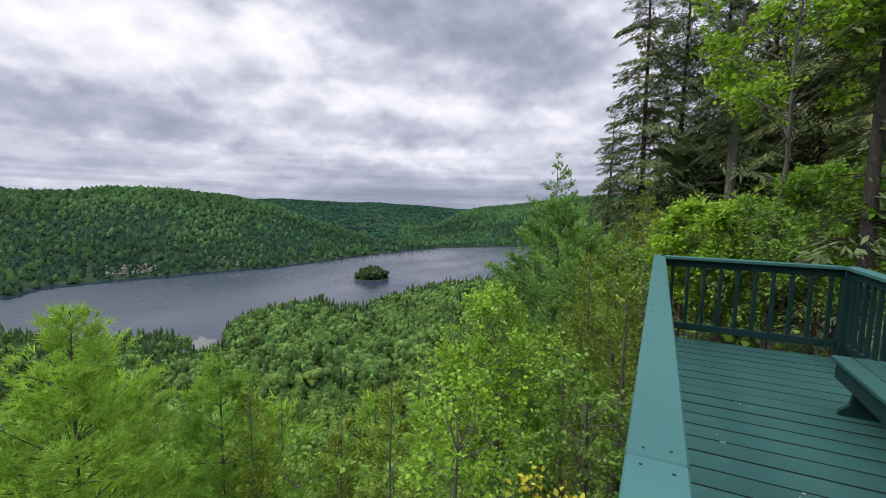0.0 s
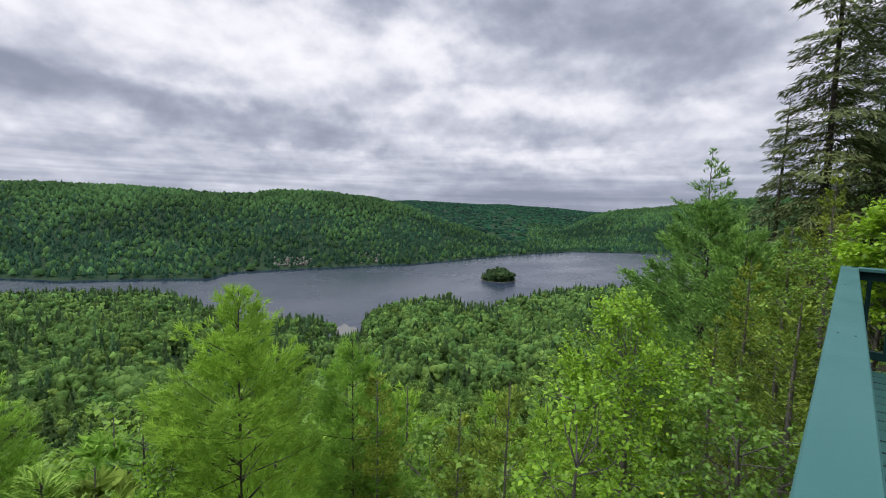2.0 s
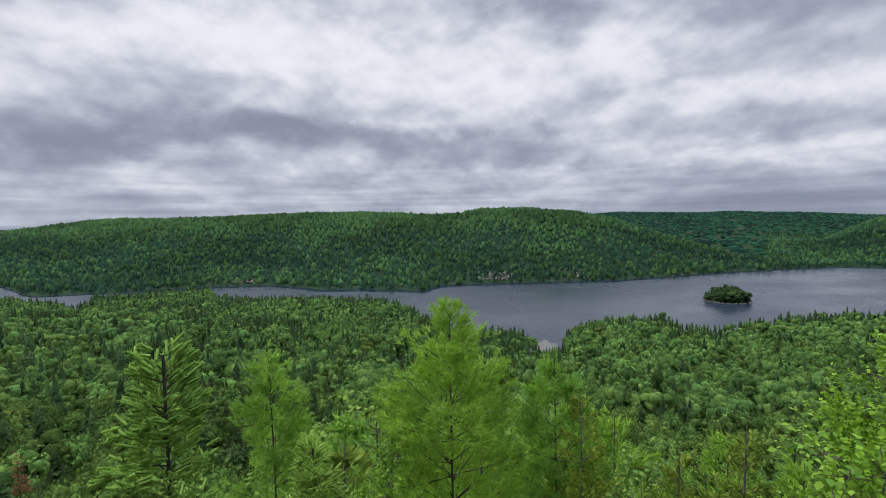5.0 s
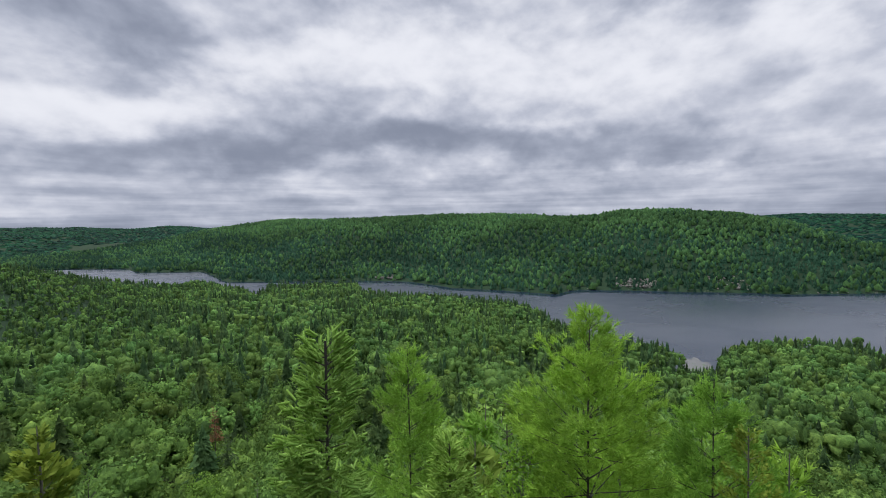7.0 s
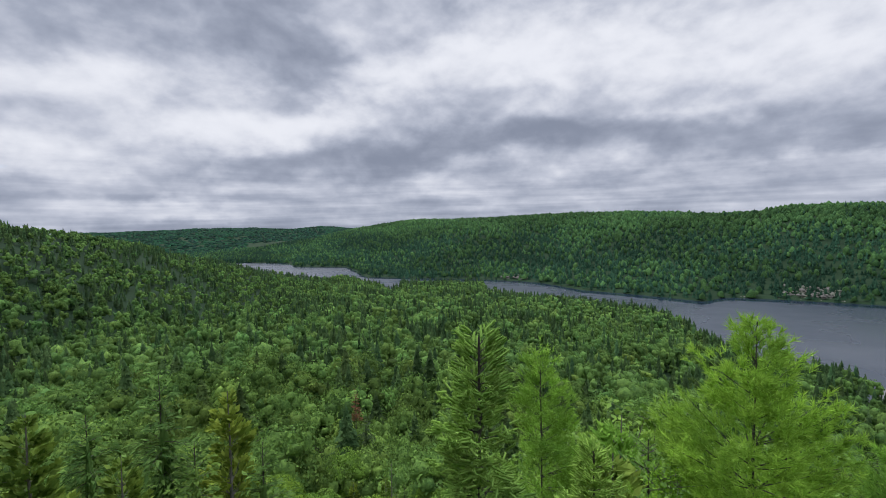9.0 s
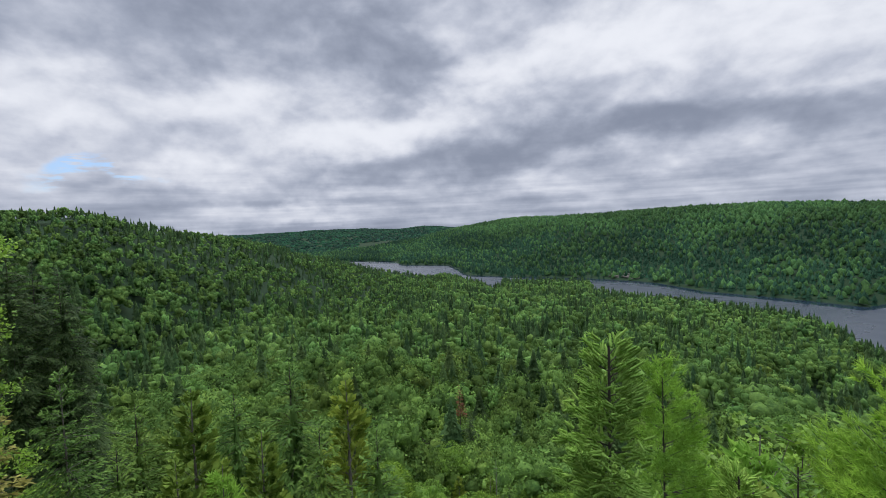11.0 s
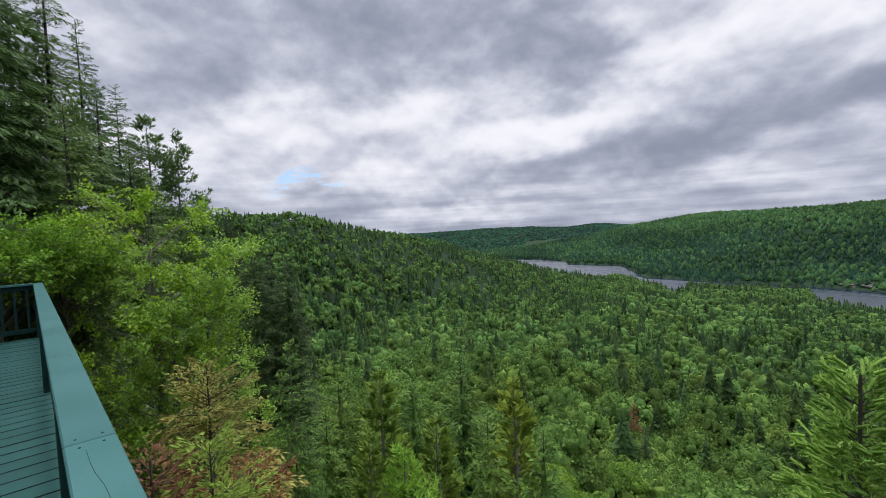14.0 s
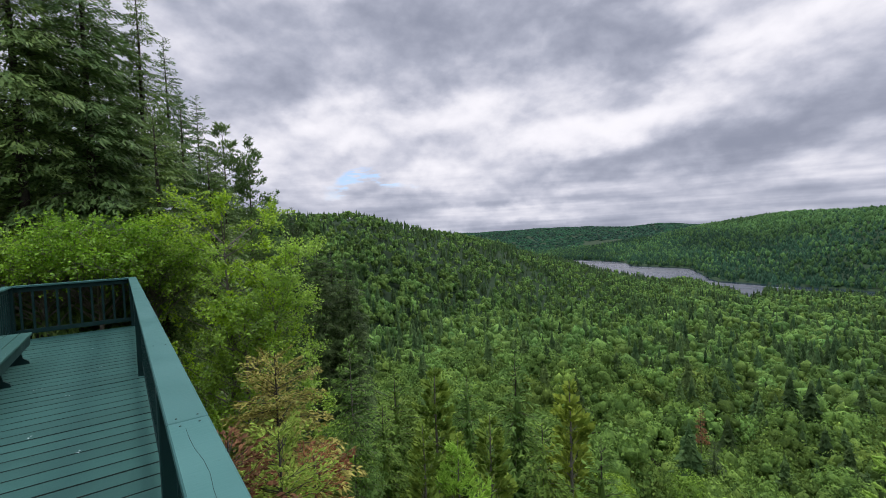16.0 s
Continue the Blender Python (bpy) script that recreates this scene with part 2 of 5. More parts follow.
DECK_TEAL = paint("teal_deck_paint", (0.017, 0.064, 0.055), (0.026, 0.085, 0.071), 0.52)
# teal again, with the shade on rails, posts and legs put into the colour
SHADED_TEAL = paint("shaded_teal_paint", (0.006, 0.026, 0.024), (0.009, 0.034, 0.031), 0.5)


def ground_material():
    m, k = material("forest_floor")
    at = k.add("ShaderNodeTexCoord").outputs["Object"]
    litter, moss, far = k.noise(at, 6.0, 8.0, 0.65), k.noise(at, 0.5, 5.0), k.noise(at, 0.06, 6.0, 0.6)
    col = k.mix(litter, (0.030, 0.022, 0.014), (0.11, 0.085, 0.055))
    col = k.mix(k.smooth(moss, 0.42, 0.62), col, (0.035, 0.060, 0.018))
    col = k.mix(k.math("MULTIPLY", far, 0.5), col, (0.028, 0.055, 0.018))
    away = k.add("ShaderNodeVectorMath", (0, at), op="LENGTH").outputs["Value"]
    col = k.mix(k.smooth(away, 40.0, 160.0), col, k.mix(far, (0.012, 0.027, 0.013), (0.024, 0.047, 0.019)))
    finish(k, col, 0.95, litter, 0.06, spec=0.1)
    return m


def water_material():
    m, k = material("lake_water")
    at = k.add("ShaderNodeTexCoord").outputs["Object"]
    stretched = k.add("ShaderNodeMapping", ("Vector", at), ins={"Scale": (1.0, 1.6, 1.0), "Rotation": (0, 0, 0.5)}).outputs[0]
    ripples = k.math("ADD", k.noise(stretched, 0.9, 4.0, 0.6), k.math("MULTIPLY", k.noise(at, 0.04, 3.0), 1.2))
    gust = k.noise(stretched, 0.009, 4.0, 0.55)
    rough = k.ramp(gust, [(0.38, (0.20,) * 3), (0.66, (0.34,) * 3)])
    # calm in the lee of the far bank
    calm = k.smooth(k.add("ShaderNodeAttribute", attr="cast").outputs["Fac"], 0.25, 1.0)
    rough = k.math("MULTIPLY", rough, k.math("SUBTRACT", 1.0, k.math("MULTIPLY", calm, 0.85)))
    finish(k, (0.014, 0.024, 0.040), rough, ripples, 0.008, spec=0.38)
    return m


def rock_material():
    m, k = material("pale_rock")
    at = k.add("ShaderNodeTexCoord").outputs["Object"]
    cracks, patch = k.noise(at, 0.9, 8.0, 0.7), k.noise(at, 0.12, 4.0)
    col = k.mix(cracks, (0.07, 0.065, 0.055), (0.27, 0.25, 0.22))
    col = k.mix(k.smooth(patch, 0.5, 0.7), col, (0.10, 0.12, 0.07))
    finish(k, col, 0.9, cracks, 0.3, spec=0.2)
    return m


def sand_material():
    m, k = material("wet_sand")
    at = k.add("ShaderNodeTexCoord").outputs["Object"]
    ripple, pool = k.noise(at, 1.4, 6.0, 0.6), k.noise(at, 0.22, 3.0)
    col = k.mix(ripple, (0.06, 0.06, 0.05), (0.16, 0.157, 0.145))
    col = k.mix(k.smooth(pool, 0.52, 0.58), col, (0.06, 0.10, 0.035))
    finish(k, col, 0.6, ripple, 0.05)
    return m


def grime_shade_material():
    m, k = material("grimy_shaded_board_edge")
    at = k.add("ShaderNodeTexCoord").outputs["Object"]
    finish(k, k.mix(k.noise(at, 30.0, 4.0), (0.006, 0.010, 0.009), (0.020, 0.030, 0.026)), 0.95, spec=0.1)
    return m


GROUND, WATER, ROCK, SAND, GRIME_SHADE = ground_material(), water_material(), rock_material(), sand_material(), grime_shade_material()


# ---- mesh helpers ----
def mesh_of(name, verts, faces, mat, cast=None, smooth=False):
    """verts: n x 3; faces: arrays of triangles or quads (or a list of such); cast: colour by vertex."""
    if not isinstance(faces, list):
        faces = [faces]
    me = bpy.data.meshes.new(name)
    verts = np.asarray(verts, dtype=np.float32)
    loops = np.concatenate([f.ravel() for f in faces]).astype(np.int32)
    sizes = np.concatenate([np.full(len(f), f.shape[1]) for f in faces]).astype(np.int32)
    starts = np.concatenate([[0], np.cumsum(sizes)[:-1]]).astype(np.int32)
    me.vertices.add(len(verts))
    me.vertices.foreach_set("co", verts.ravel())
    me.loops.add(len(loops))
    me.loops.foreach_set("vertex_index", loops)
    me.polygons.add(len(sizes))
    me.polygons.foreach_set("loop_start", starts)
    me.polygons.foreach_set("loop_total", sizes)
    if smooth:
        me.polygons.foreach_set("use_smooth", np.ones(len(sizes), dtype=bool))
    if cast is not None:
        a = me.attributes.new("cast", "FLOAT_COLOR", "POINT")
        a.data.foreach_set("color", np.c_[cast, np.ones(len(cast))].astype(np.float32).ravel())
    me.update(calc_edges=True)
    me.validate()
    me.materials.append(mat)
    return me


def part(name, bm, mat, parent=None, label=""):
    """One mesh object, from a bmesh or a finished mesh, under a thing."""
    if isinstance(bm, bmesh.types.BMesh):
        me = bpy.data.meshes.new(name)
        bm.to_mesh(me)
        bm.free()
        me.materials.append(mat)
    else:
        me = bm
    ob = new(name, me)
    ob.parent = parent
    return tagged(ob, label) if label else ob


def box(bm, x0, x1, y0, y1, z0, z1, bevel=0.004):
    made = bmesh.ops.create_cube(bm, size=1.0)
    bmesh.ops.transform(bm, matrix=Matrix.Translation(((x0 + x1) / 2, (y0 + y1) / 2, (z0 + z1) / 2)) @ Matrix.Diagonal((x1 - x0, y1 - y0, z1 - z0, 1)), verts=made["verts"])
    if bevel:
        edges = list({e for v in made["verts"] for e in v.link_edges})
        bmesh.ops.bevel(bm, geom=edges, offset=bevel, segments=1, affect="EDGES")


def boxed(*a, **k):
    bm = bmesh.new()
    box(bm, *a, **k)
    return bm


def unit(v):
    return v / np.maximum(np.linalg.norm(v, axis=-1, keepdims=True), 1e-9)


class Soup:
    """Collects faces of leaves, needles and twigs for one mesh."""

    def __init__(self):
        self.v, self.t, self.q, self.n = [], [], [], 0

    def put(self, v, tris=None, quads=None):
        if tris is not None:
            self.t.append(tris + self.n)
        if quads is not None:
            self.q.append(quads + self.n)
        self.v.append(v)
        self.n += len(v)

    def cards(self, p, d, up, length, width):
        """Kite-shaped leaves from p along d, lying across up."""
        n = len(p)
        d = unit(d)
        side = unit(np.cross(d, up))
        fold = np.cross(side, d) * (width * 0.18)[:, None]
        l, w = length[:, None], width[:, None]
        v = np.stack([p, p + d * l * 0.5 + side * w * 0.5 + fold, p + d * l, p + d * l * 0.45 - side * w * 0.5 + fold], 1).reshape(-1, 3)
        self.put(v, quads=np.arange(n * 4).reshape(n, 4))

    def needles(self, p, d, length, width, rng):
        """Thin needles, one triangle each."""
        n = len(p)
        d = unit(d)
        side = unit(np.cross(d, rng.normal(size=(n, 3)))) * (width * 0.5)[:, None]
        v = np.stack([p - side, p + side, p + d * length[:, None]], 1).reshape(-1, 3)
        self.put(v, tris=np.arange(n * 3).reshape(n, 3))

    def sticks(self, a, b, ra, rb, sides=4):
        """Tapered twigs from a to b."""
        n = len(a)
        if n == 0:
            return
        d = unit(b - a)
        ref = np.where(np.abs(d[:, 2:3]) > 0.9, np.array([[1.0, 0, 0]]), np.array([[0, 0, 1.0]]))
        s = unit(np.cross(d, ref))
        t = np.cross(s, d)
        ang = np.arange(sides) * 2 * math.pi / sides
        ring = np.cos(ang)[None, :, None] * s[:, None] + np.sin(ang)[None, :, None] * t[:, None]
        v = np.concatenate([a[:, None] + ring * ra[:, None, None], b[:, None] + ring * rb[:, None, None]], 1).reshape(-1, 3)
        i = np.arange(sides)
        f = np.stack([i, (i + 1) % sides, (i + 1) % sides + sides, i + sides], 1)
        self.put(v, quads=(f[None] + (np.arange(n) * 2 * sides)[:, None, None]).reshape(-1, 4))

    def stem(self, pts, radii, sides=8):
        """A bent tapered trunk through pts."""
        pts = np.asarray(pts, float)
        n = len(pts)
        ang = np.arange(sides) * 2 * math.pi / sides
        ring = np.stack([np.cos(ang), np.sin(ang), 0 * ang], 1)
        v = (pts[:, None] + ring[None] * np.asarray(radii)[:, None, None]).reshape(-1, 3)
        f = []
        for k in range(n - 1):
            for i in range(sides):
                j = (i + 1) % sides
                f.append((k * sides + i, k * sides + j, (k + 1) * sides + j, (k + 1) * sides + i))
        self.put(v, quads=np.array(f))

    def mesh(self, name, mat, cast=None):
        f = []
        if self.t:
            f.append(np.concatenate(self.t))
        if self.q:
            f.append(np.concatenate(self.q))
        return mesh_of(name, np.concatenate(self.v), f, mat, cast)


# ---- the lie of the land, by bearing from the deck (degrees, right of straight out) and distance ----
TREELINE_AZ = [-46, -43.9, -42, -38.3, -36.5, -32.4, -28.2, -26.6, -25.3, -23.8, -22.2, -20.3, -18.9, -17.2, -10.8, -6.9, -6.2, -2.4, 2.5, 6, 10, 13.5, 15.4, 16.9, 18.5, 20, 22, 24.7, 27.3, 31.5, 33.0, 33.6, 36.4, 37.2, 38.5, 41.8, 46.6, 48.4, 50.7, 54, 55.4, 59.2, 64.3, 68.5, 72.8, 110]
TREELINE_EL = [-1.4, -2.2, -2.8, -3.5, -4.2, -5.3, -6.0, -6.0, -5.25, -5.8, -6.55, -7.0, -7.75, -6.85, -6.95, -6.95, -8.05, -8.55, -8.8, -9.1, -9.6, -9.75, -10.3, -10.95, -11.7, -12.4, -13.4, -14.3, -13.7, -13.9, -14.9, -16.3, -16.3, -14.4, -13.0, -12.0, -11.7, -11.2, -12.35, -12.45, -11.5, -10.4, -9.5, -9.0, -8.1, -7.5]


def near_shore(az):
    """How far off the water's near edge lies: where trees nine metres tall close the view of the water."""
    el = np.where((az > 32.4) & (az < 37), -15.4, np.interp(az, TREELINE_AZ, TREELINE_EL))
    return np.where(az < -38, 900.0, -72.6 / np.tan(np.radians(el)))


FAR_AZ = [-60, -38, -31.2, -30.6, -24.4, -22.2, -17, -6.5, 0, 5.7, 19, 21, 33, 43, 49, 57, 63.5, 73, 110]
FAR_SHORE = [1300, 1205, 1080, 980, 920, 725, 690, 652, 620, 552, 508, 545, 566, 599, 655, 766, 867, 932, 1000]
HILL_AZ = [-36, -27, -17.5, -9, 2, 11, 20, 23.5, 26.5, 32, 38, 42.4, 46, 53, 57, 60]
HILL_EL = [-2.0, -0.6, 0.5, 1.0, 1.17, 1.40, 0.66, 0.78, 1.32, 1.47, 0.97, 0.2, -1.2, -3.5, -5.6, -8.0]
HILL_AT = [1800, 1700, 1400, 1150, 1080, 1020, 950, 930, 930, 960, 960, 950, 940, 900, 860, 860]
RIGHT_AZ = [60, 66, 68.7, 72.6, 76, 81, 110]
RIGHT_EL = [-3.6, -0.6, -0.05, 0.42, 0.9, 1.45, 2.5]
RIDGE_AZ = [-110, -48, -42, -35, -31, -27.4, -23, -10, 30, 43.6, 50, 59, 66.4, 75, 110]
RIDGE_EL = [0.1, 0.0, 0.22, 0.17, -0.03, 0.24, -0.1, -0.3, 0.0, 0.5, 0.32, 0.18, -0.38, -0.3, 0.2]
SPUR_AZ = [-110, -77, -72.6, -65, -60, -52, -46, -38, -27.5, -20, -12]
SPUR_EL = [4.0, 3.8, 3.6, 3.2, 1.75, 0.22, -1.17, -3.6, -6.26, -7.6, -9.5]
SPUR_AT = [320, 330, 340, 370, 400, 450, 500, 560, 610, 560, 480]


def ease(x):
    x = np.clip(x, 0, 1)
    return x * x * (3 - 2 * x)


def wavy(x, y, size, seed=0.0):
    """Cheap rolling relief, about -1 to 1."""
    u, v = x / size, y / size
    return (np.sin(u * 1.7 + seed + 1.3 * np.sin(v * 1.1 + seed)) + np.sin(v * 2.1 - seed + 1.1 * np.sin(u * 1.5)) + 0.6 * np.sin(u * 3.9 + v * 3.1 + seed)) / 2.6


def land(x, y):
    x, y = np.asarray(x, float), np.asarray(y, float)
    r = np.hypot(x, y) + 1e-6
    az = np.degrees(np.arctan2(x, y))
    near = near_shore(az)
    # our own slope: parallel to the deck close by, round it farther off
    w = ease((r - 8) / 60)
    fwd = (1 - w) * np.maximum(y + 1.2, 0) + w * r * ease((112 - np.abs(az)) / 30)
    fall = 0.5 * near
    z = -0.9 - 25.0 * (1 - np.exp(-fwd / 17.0)) - (-LAKE - 27.4) * (1 - np.exp(-fwd / fall)) / (1 - np.exp(-near / fall)) - 1.0 * ease(y / 3)
    z = z + 0.10 * np.maximum(-y - 3, 0) * ease((np.abs(az) - 85) / 20)
    z = z + 1.5 * wavy(x, y, 24) * ease((r - 15) / 40) * ease((near - r) / 80)
    # the wooded spur
    at = np.interp(az, SPUR_AZ, SPUR_AT)
    top = 1.7 + at * np.tan(np.radians(np.interp(az, SPUR_AZ, SPUR_EL))) - 6.3
    top = np.where(az > -12, -95, top)
    rise = ease((r - 0.30 * at) / (0.70 * at))
    back = np.maximum(r - at, 0)
    spur = -62 + (top + 62) * rise - back * 0.22 + 2.0 * wavy(x, y, 40, 2.0)
    spur = np.where(az < -100, np.where(r < at, spur, np.maximum(spur, top - 10)), spur)
    z = np.where((az < -8) & (az > -130), np.maximum(z, spur), z)
    # the far shore and its hills
    shore = np.interp(az, FAR_AZ, FAR_SHORE)
    beyond = r - shore
    crest = np.interp(az, HILL_AZ, HILL_AT)
    ztop = 1.7 + crest * np.tan(np.radians(np.interp(az, HILL_AZ, HILL_EL))) - 8
    ztop = np.where((az < -36) | (az > 60), -90, ztop)
    s = np.clip(beyond / np.maximum(crest - shore, 50), 0, 1)
    hill = LAKE + 1 + (ztop - LAKE) * (0.35 * s + 0.65 * ease(s)) - np.maximum(r - crest, 0) * 0.10
    rat = 1450.0
    rtop = 1.7 + rat * np.tan(np.radians(np.interp(az, RIGHT_AZ, RIGHT_EL))) - 8
    rtop = np.where(az < 60, -90, rtop)
    s2 = np.clip(beyond / (rat - shore), 0, 1)
    right = LAKE + 1 + (rtop - LAKE) * (0.35 * s2 + 0.65 * ease(s2)) - np.maximum(r - rat, 0) * 0.10
    fat = 3000.0
    ftop = 1.7 + fat * np.tan(np.radians(np.interp(az, RIDGE_AZ, RIDGE_EL))) - 8
    s3 = np.clip((beyond - 60) / (fat - shore), 0, 1)
    ridge = LAKE + 2 + (ftop - LAKE) * (0.45 * s3 + 0.55 * ease(s3)) - np.maximum(r - fat, 0) * 0.02
    bumps = 5 * wavy(x, y, 130, 1.0) * ease(beyond / 120)
    far = np.maximum(np.maximum(hill, right), ridge) + bumps
    far = np.where(beyond > 0, np.maximum(far, LAKE + 1.0), LAKE - 4 + 5 * np.exp(beyond / 12))
    spur = np.where(az > -8, -1e3, spur)
    z = np.where((np.abs(az) < 112) & (r > near), np.maximum(np.minimum(z, LAKE - 4 * ease((r - near) / 20)), np.where(spur > LAKE + 1, spur, -1e3)), z)
    z = np.where(np.abs(az) < 112, np.maximum(z, far), z)
    # the island, a low hump
    ix, iy = 397.0, 283.0
    e = np.hypot((x - ix) / 19.0, (y - iy) / 19.0)
    return np.maximum(z, LAKE + 1.6 - 3.5 * e ** 2)


def build_land():
    az = np.radians(np.concatenate([np.linspace(-180, -112, 24, endpoint=False), np.linspace(-112, 112, 400, endpoint=False), np.linspace(112, 180, 24, endpoint=False)]))
    r = np.concatenate([[0.0], np.geomspace(1.2, 215, 72), np.arange(221, 1010, 6.5), np.geomspace(1020, 4700, 26)])
    x, y = np.outer(np.sin(az), r), np.outer(np.cos(az), r)
    z = land(x, y)
    n, m = len(az), len(r)
    i, j = np.meshgrid(np.arange(n), np.arange(m - 1), indexing="ij")
    k = (i + 1) % n
    f = np.stack([i * m + j, i * m + j + 1, k * m + j + 1, k * m + j], -1).reshape(-1, 4)[:, ::-1]
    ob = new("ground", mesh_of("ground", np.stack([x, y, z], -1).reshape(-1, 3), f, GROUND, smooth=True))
    tagged(ob, "wooded hillsides with leaf litter and moss round the lake", "ground", kind="structure")
    az = np.radians(np.linspace(-180, 180, 540, endpoint=False))
    shore = np.interp(np.degrees(az), FAR_AZ, FAR_SHORE)
    off = np.array([-60.0, -34, -27, -20, -13, -6, 1, 9])
    r = np.concatenate([np.outer(np.ones(len(az)), [1.0, 120.0]), shore[:, None] + off, np.outer(np.ones(len(az)), [1500.0, 4600.0])], 1)
    calm = np.zeros_like(r)
    calm[:, 2:10] = np.clip(2.2 + off / 13, 0, 1)
    n, m = r.shape
    i, j = np.meshgrid(np.arange(n), np.arange(m - 1), indexing="ij")
    k = (i + 1) % n
    f = np.stack([i * m + j, i * m + j + 1, k * m + j + 1, k * m + j], -1).reshape(-1, 4)[:, ::-1]
    v = np.stack([r * np.sin(az)[:, None], r * np.cos(az)[:, None], np.full_like(r, LAKE)], -1).reshape(-1, 3)
    lake = new("water", mesh_of("water", v, f, WATER, np.repeat(calm.reshape(-1, 1), 3, 1)))
    tagged(lake, "dark grey rippled lake under an overcast sky", "lake", kind="structure")


build_land()


# ---- woods ----
def ico(sub):
    bm = bmesh.new()
    bmesh.ops.create_icosphere(bm, subdivisions=sub, radius=1.0)
    bm.verts.ensure_lookup_table()
    v, f = np.array([v.co[:] for v in bm.verts]), np.array([[v.index for v in f.verts] for f in bm.faces])
    bm.free()
    return v, f


BALLS = ico(1)
BALLS = (BALLS[0], BALLS[1][BALLS[0][BALLS[1]].mean(1)[:, 2] > -0.45])


def lumps(soup, rng, c, rad, flat=0.8, rough=0.2):
    """Uneven leafy masses at c."""
    v0, f0 = BALLS
    for p, q in zip(c, rad):
        w = rng.uniform(0, 6)
        v = v0 @ np.array([[math.cos(w), math.sin(w), 0], [-math.sin(w), math.cos(w), 0], [0, 0, 1]])
        v = v * (1 + rng.normal(0, rough, (len(v0), 1))) * q * np.array([1, 1, flat])
        soup.put(v + p, tris=f0)


def blob_cards(rng, n, rx, rz, size, lobes=7, fill=1.0):
    """A full round crown: leafy lobes, rough with loose sprays."""
    s = Soup()
    g = np.arange(lobes) + rng.uniform(0.2, 0.8)
    zz = 1 - 1.55 * g / lobes
    a = g * 2.4 + rng.uniform(0, 6)
    q = np.sqrt(np.clip(1 - zz ** 2, 0.0, 1))
    c = np.stack([q * np.cos(a) * rx * 0.62, q * np.sin(a) * rx * 0.62, zz * rz * 0.62], 1) + rng.normal(0, 0.05, (lobes, 3))
    lr = rng.uniform(0.8, 1.25, lobes) * rx * (0.66 if lobes < 5 else 1.42 / math.sqrt(lobes))
    lumps(s, rng, c, lr * fill, 0.85, 0.27)
    if n:
        pick = rng.integers(0, lobes, n)
        out = unit(rng.normal(size=(n, 3)) + np.array([0, 0, 0.5]) + 0.5 * unit(c[pick]))
        p = c[pick] + out * (lr[pick] * rng.uniform(0.85, 1.12, n))[:, None] * np.array([1, 1, 0.85])
        d = unit(np.cross(out, rng.normal(size=(n, 3))) + out * 0.4)
        ln = size * rng.uniform(0.7, 1.3, n)
        up = unit(out + rng.normal(size=(n, 3)) * 0.35)
        s.cards(p - d * ln[:, None] * 0.4, d, up, ln, ln * 0.8)
    return s


def tiers(soup, rng, n, points, h, rad, z0=0.08, droop=0.10):
    """Stacked jagged skirts of a conifer."""
    for k in range(n):
        t = k / n
        zb, zt = h * (z0 + (1 - z0) * t), h * min(1.0, z0 + (1 - z0) * (t + 1.75 / n))
        if k == n - 1:
            zt = h
        m = 2 * points
        a = np.arange(m) * 2 * math.pi / m + rng.uniform(0, 6)
        q = rad * (1 - t) ** 0.85 * np.where(np.arange(m) % 2 == 0, rng.uniform(0.85, 1.2, m), rng.uniform(0.45, 0.65, m))
        z = zb - droop * h / n * np.where(np.arange(m) % 2 == 0, 2.0, -1.0) * rng.uniform(0.5, 1.4, m)
        v = np.concatenate([[[rng.normal(0, 0.01 * rad), rng.normal(0, 0.01 * rad), zt]], np.stack([q * np.cos(a), q * np.sin(a), z], 1)])
        i = np.arange(m)
        soup.put(v, tris=np.stack([0 * i, 1 + i, 1 + (i + 1) % m], 1))


def spike_cards(rng, n, h, rad, size, rows=7, points=6):
    """A ragged conifer: skirts of boughs with loose sprays."""
    s = Soup()
    tiers(s, rng, rows, points, h, rad * 0.9)
    if n:
        t = rng.uniform(0.0, 1.0, n) ** 1.2
        a = rng.uniform(0, 2 * math.pi, n)
        lean = np.stack([np.cos(a), np.sin(a), 0 * a], 1)
        reach = rad * (1 - t) ** 0.85 * rng.uniform(0.7, 1.2, n) + 0.015 * h
        p = lean * (reach * 0.3)[:, None] + np.array([0, 0, 1.0]) * (h * (0.10 + 0.86 * t))[:, None]
        d = lean + np.array([0, 0, 1.0]) * rng.uniform(-0.7, 0.0, n)[:, None]
        up = unit(np.array([[0, 0, 1.0]]) + lean * 0.5 + rng.normal(size=(n, 3)) * 0.4)
        s.cards(p, d, up, reach * 0.9, np.minimum(reach * 0.7, size) + 0.01 * h)
    return s


def raw(s):
    v = np.concatenate(s.v)
    return v, (np.concatenate(s.t) if s.t else np.zeros((0, 3), int)), (np.concatenate(s.q) if s.q else np.zeros((0, 4), int))


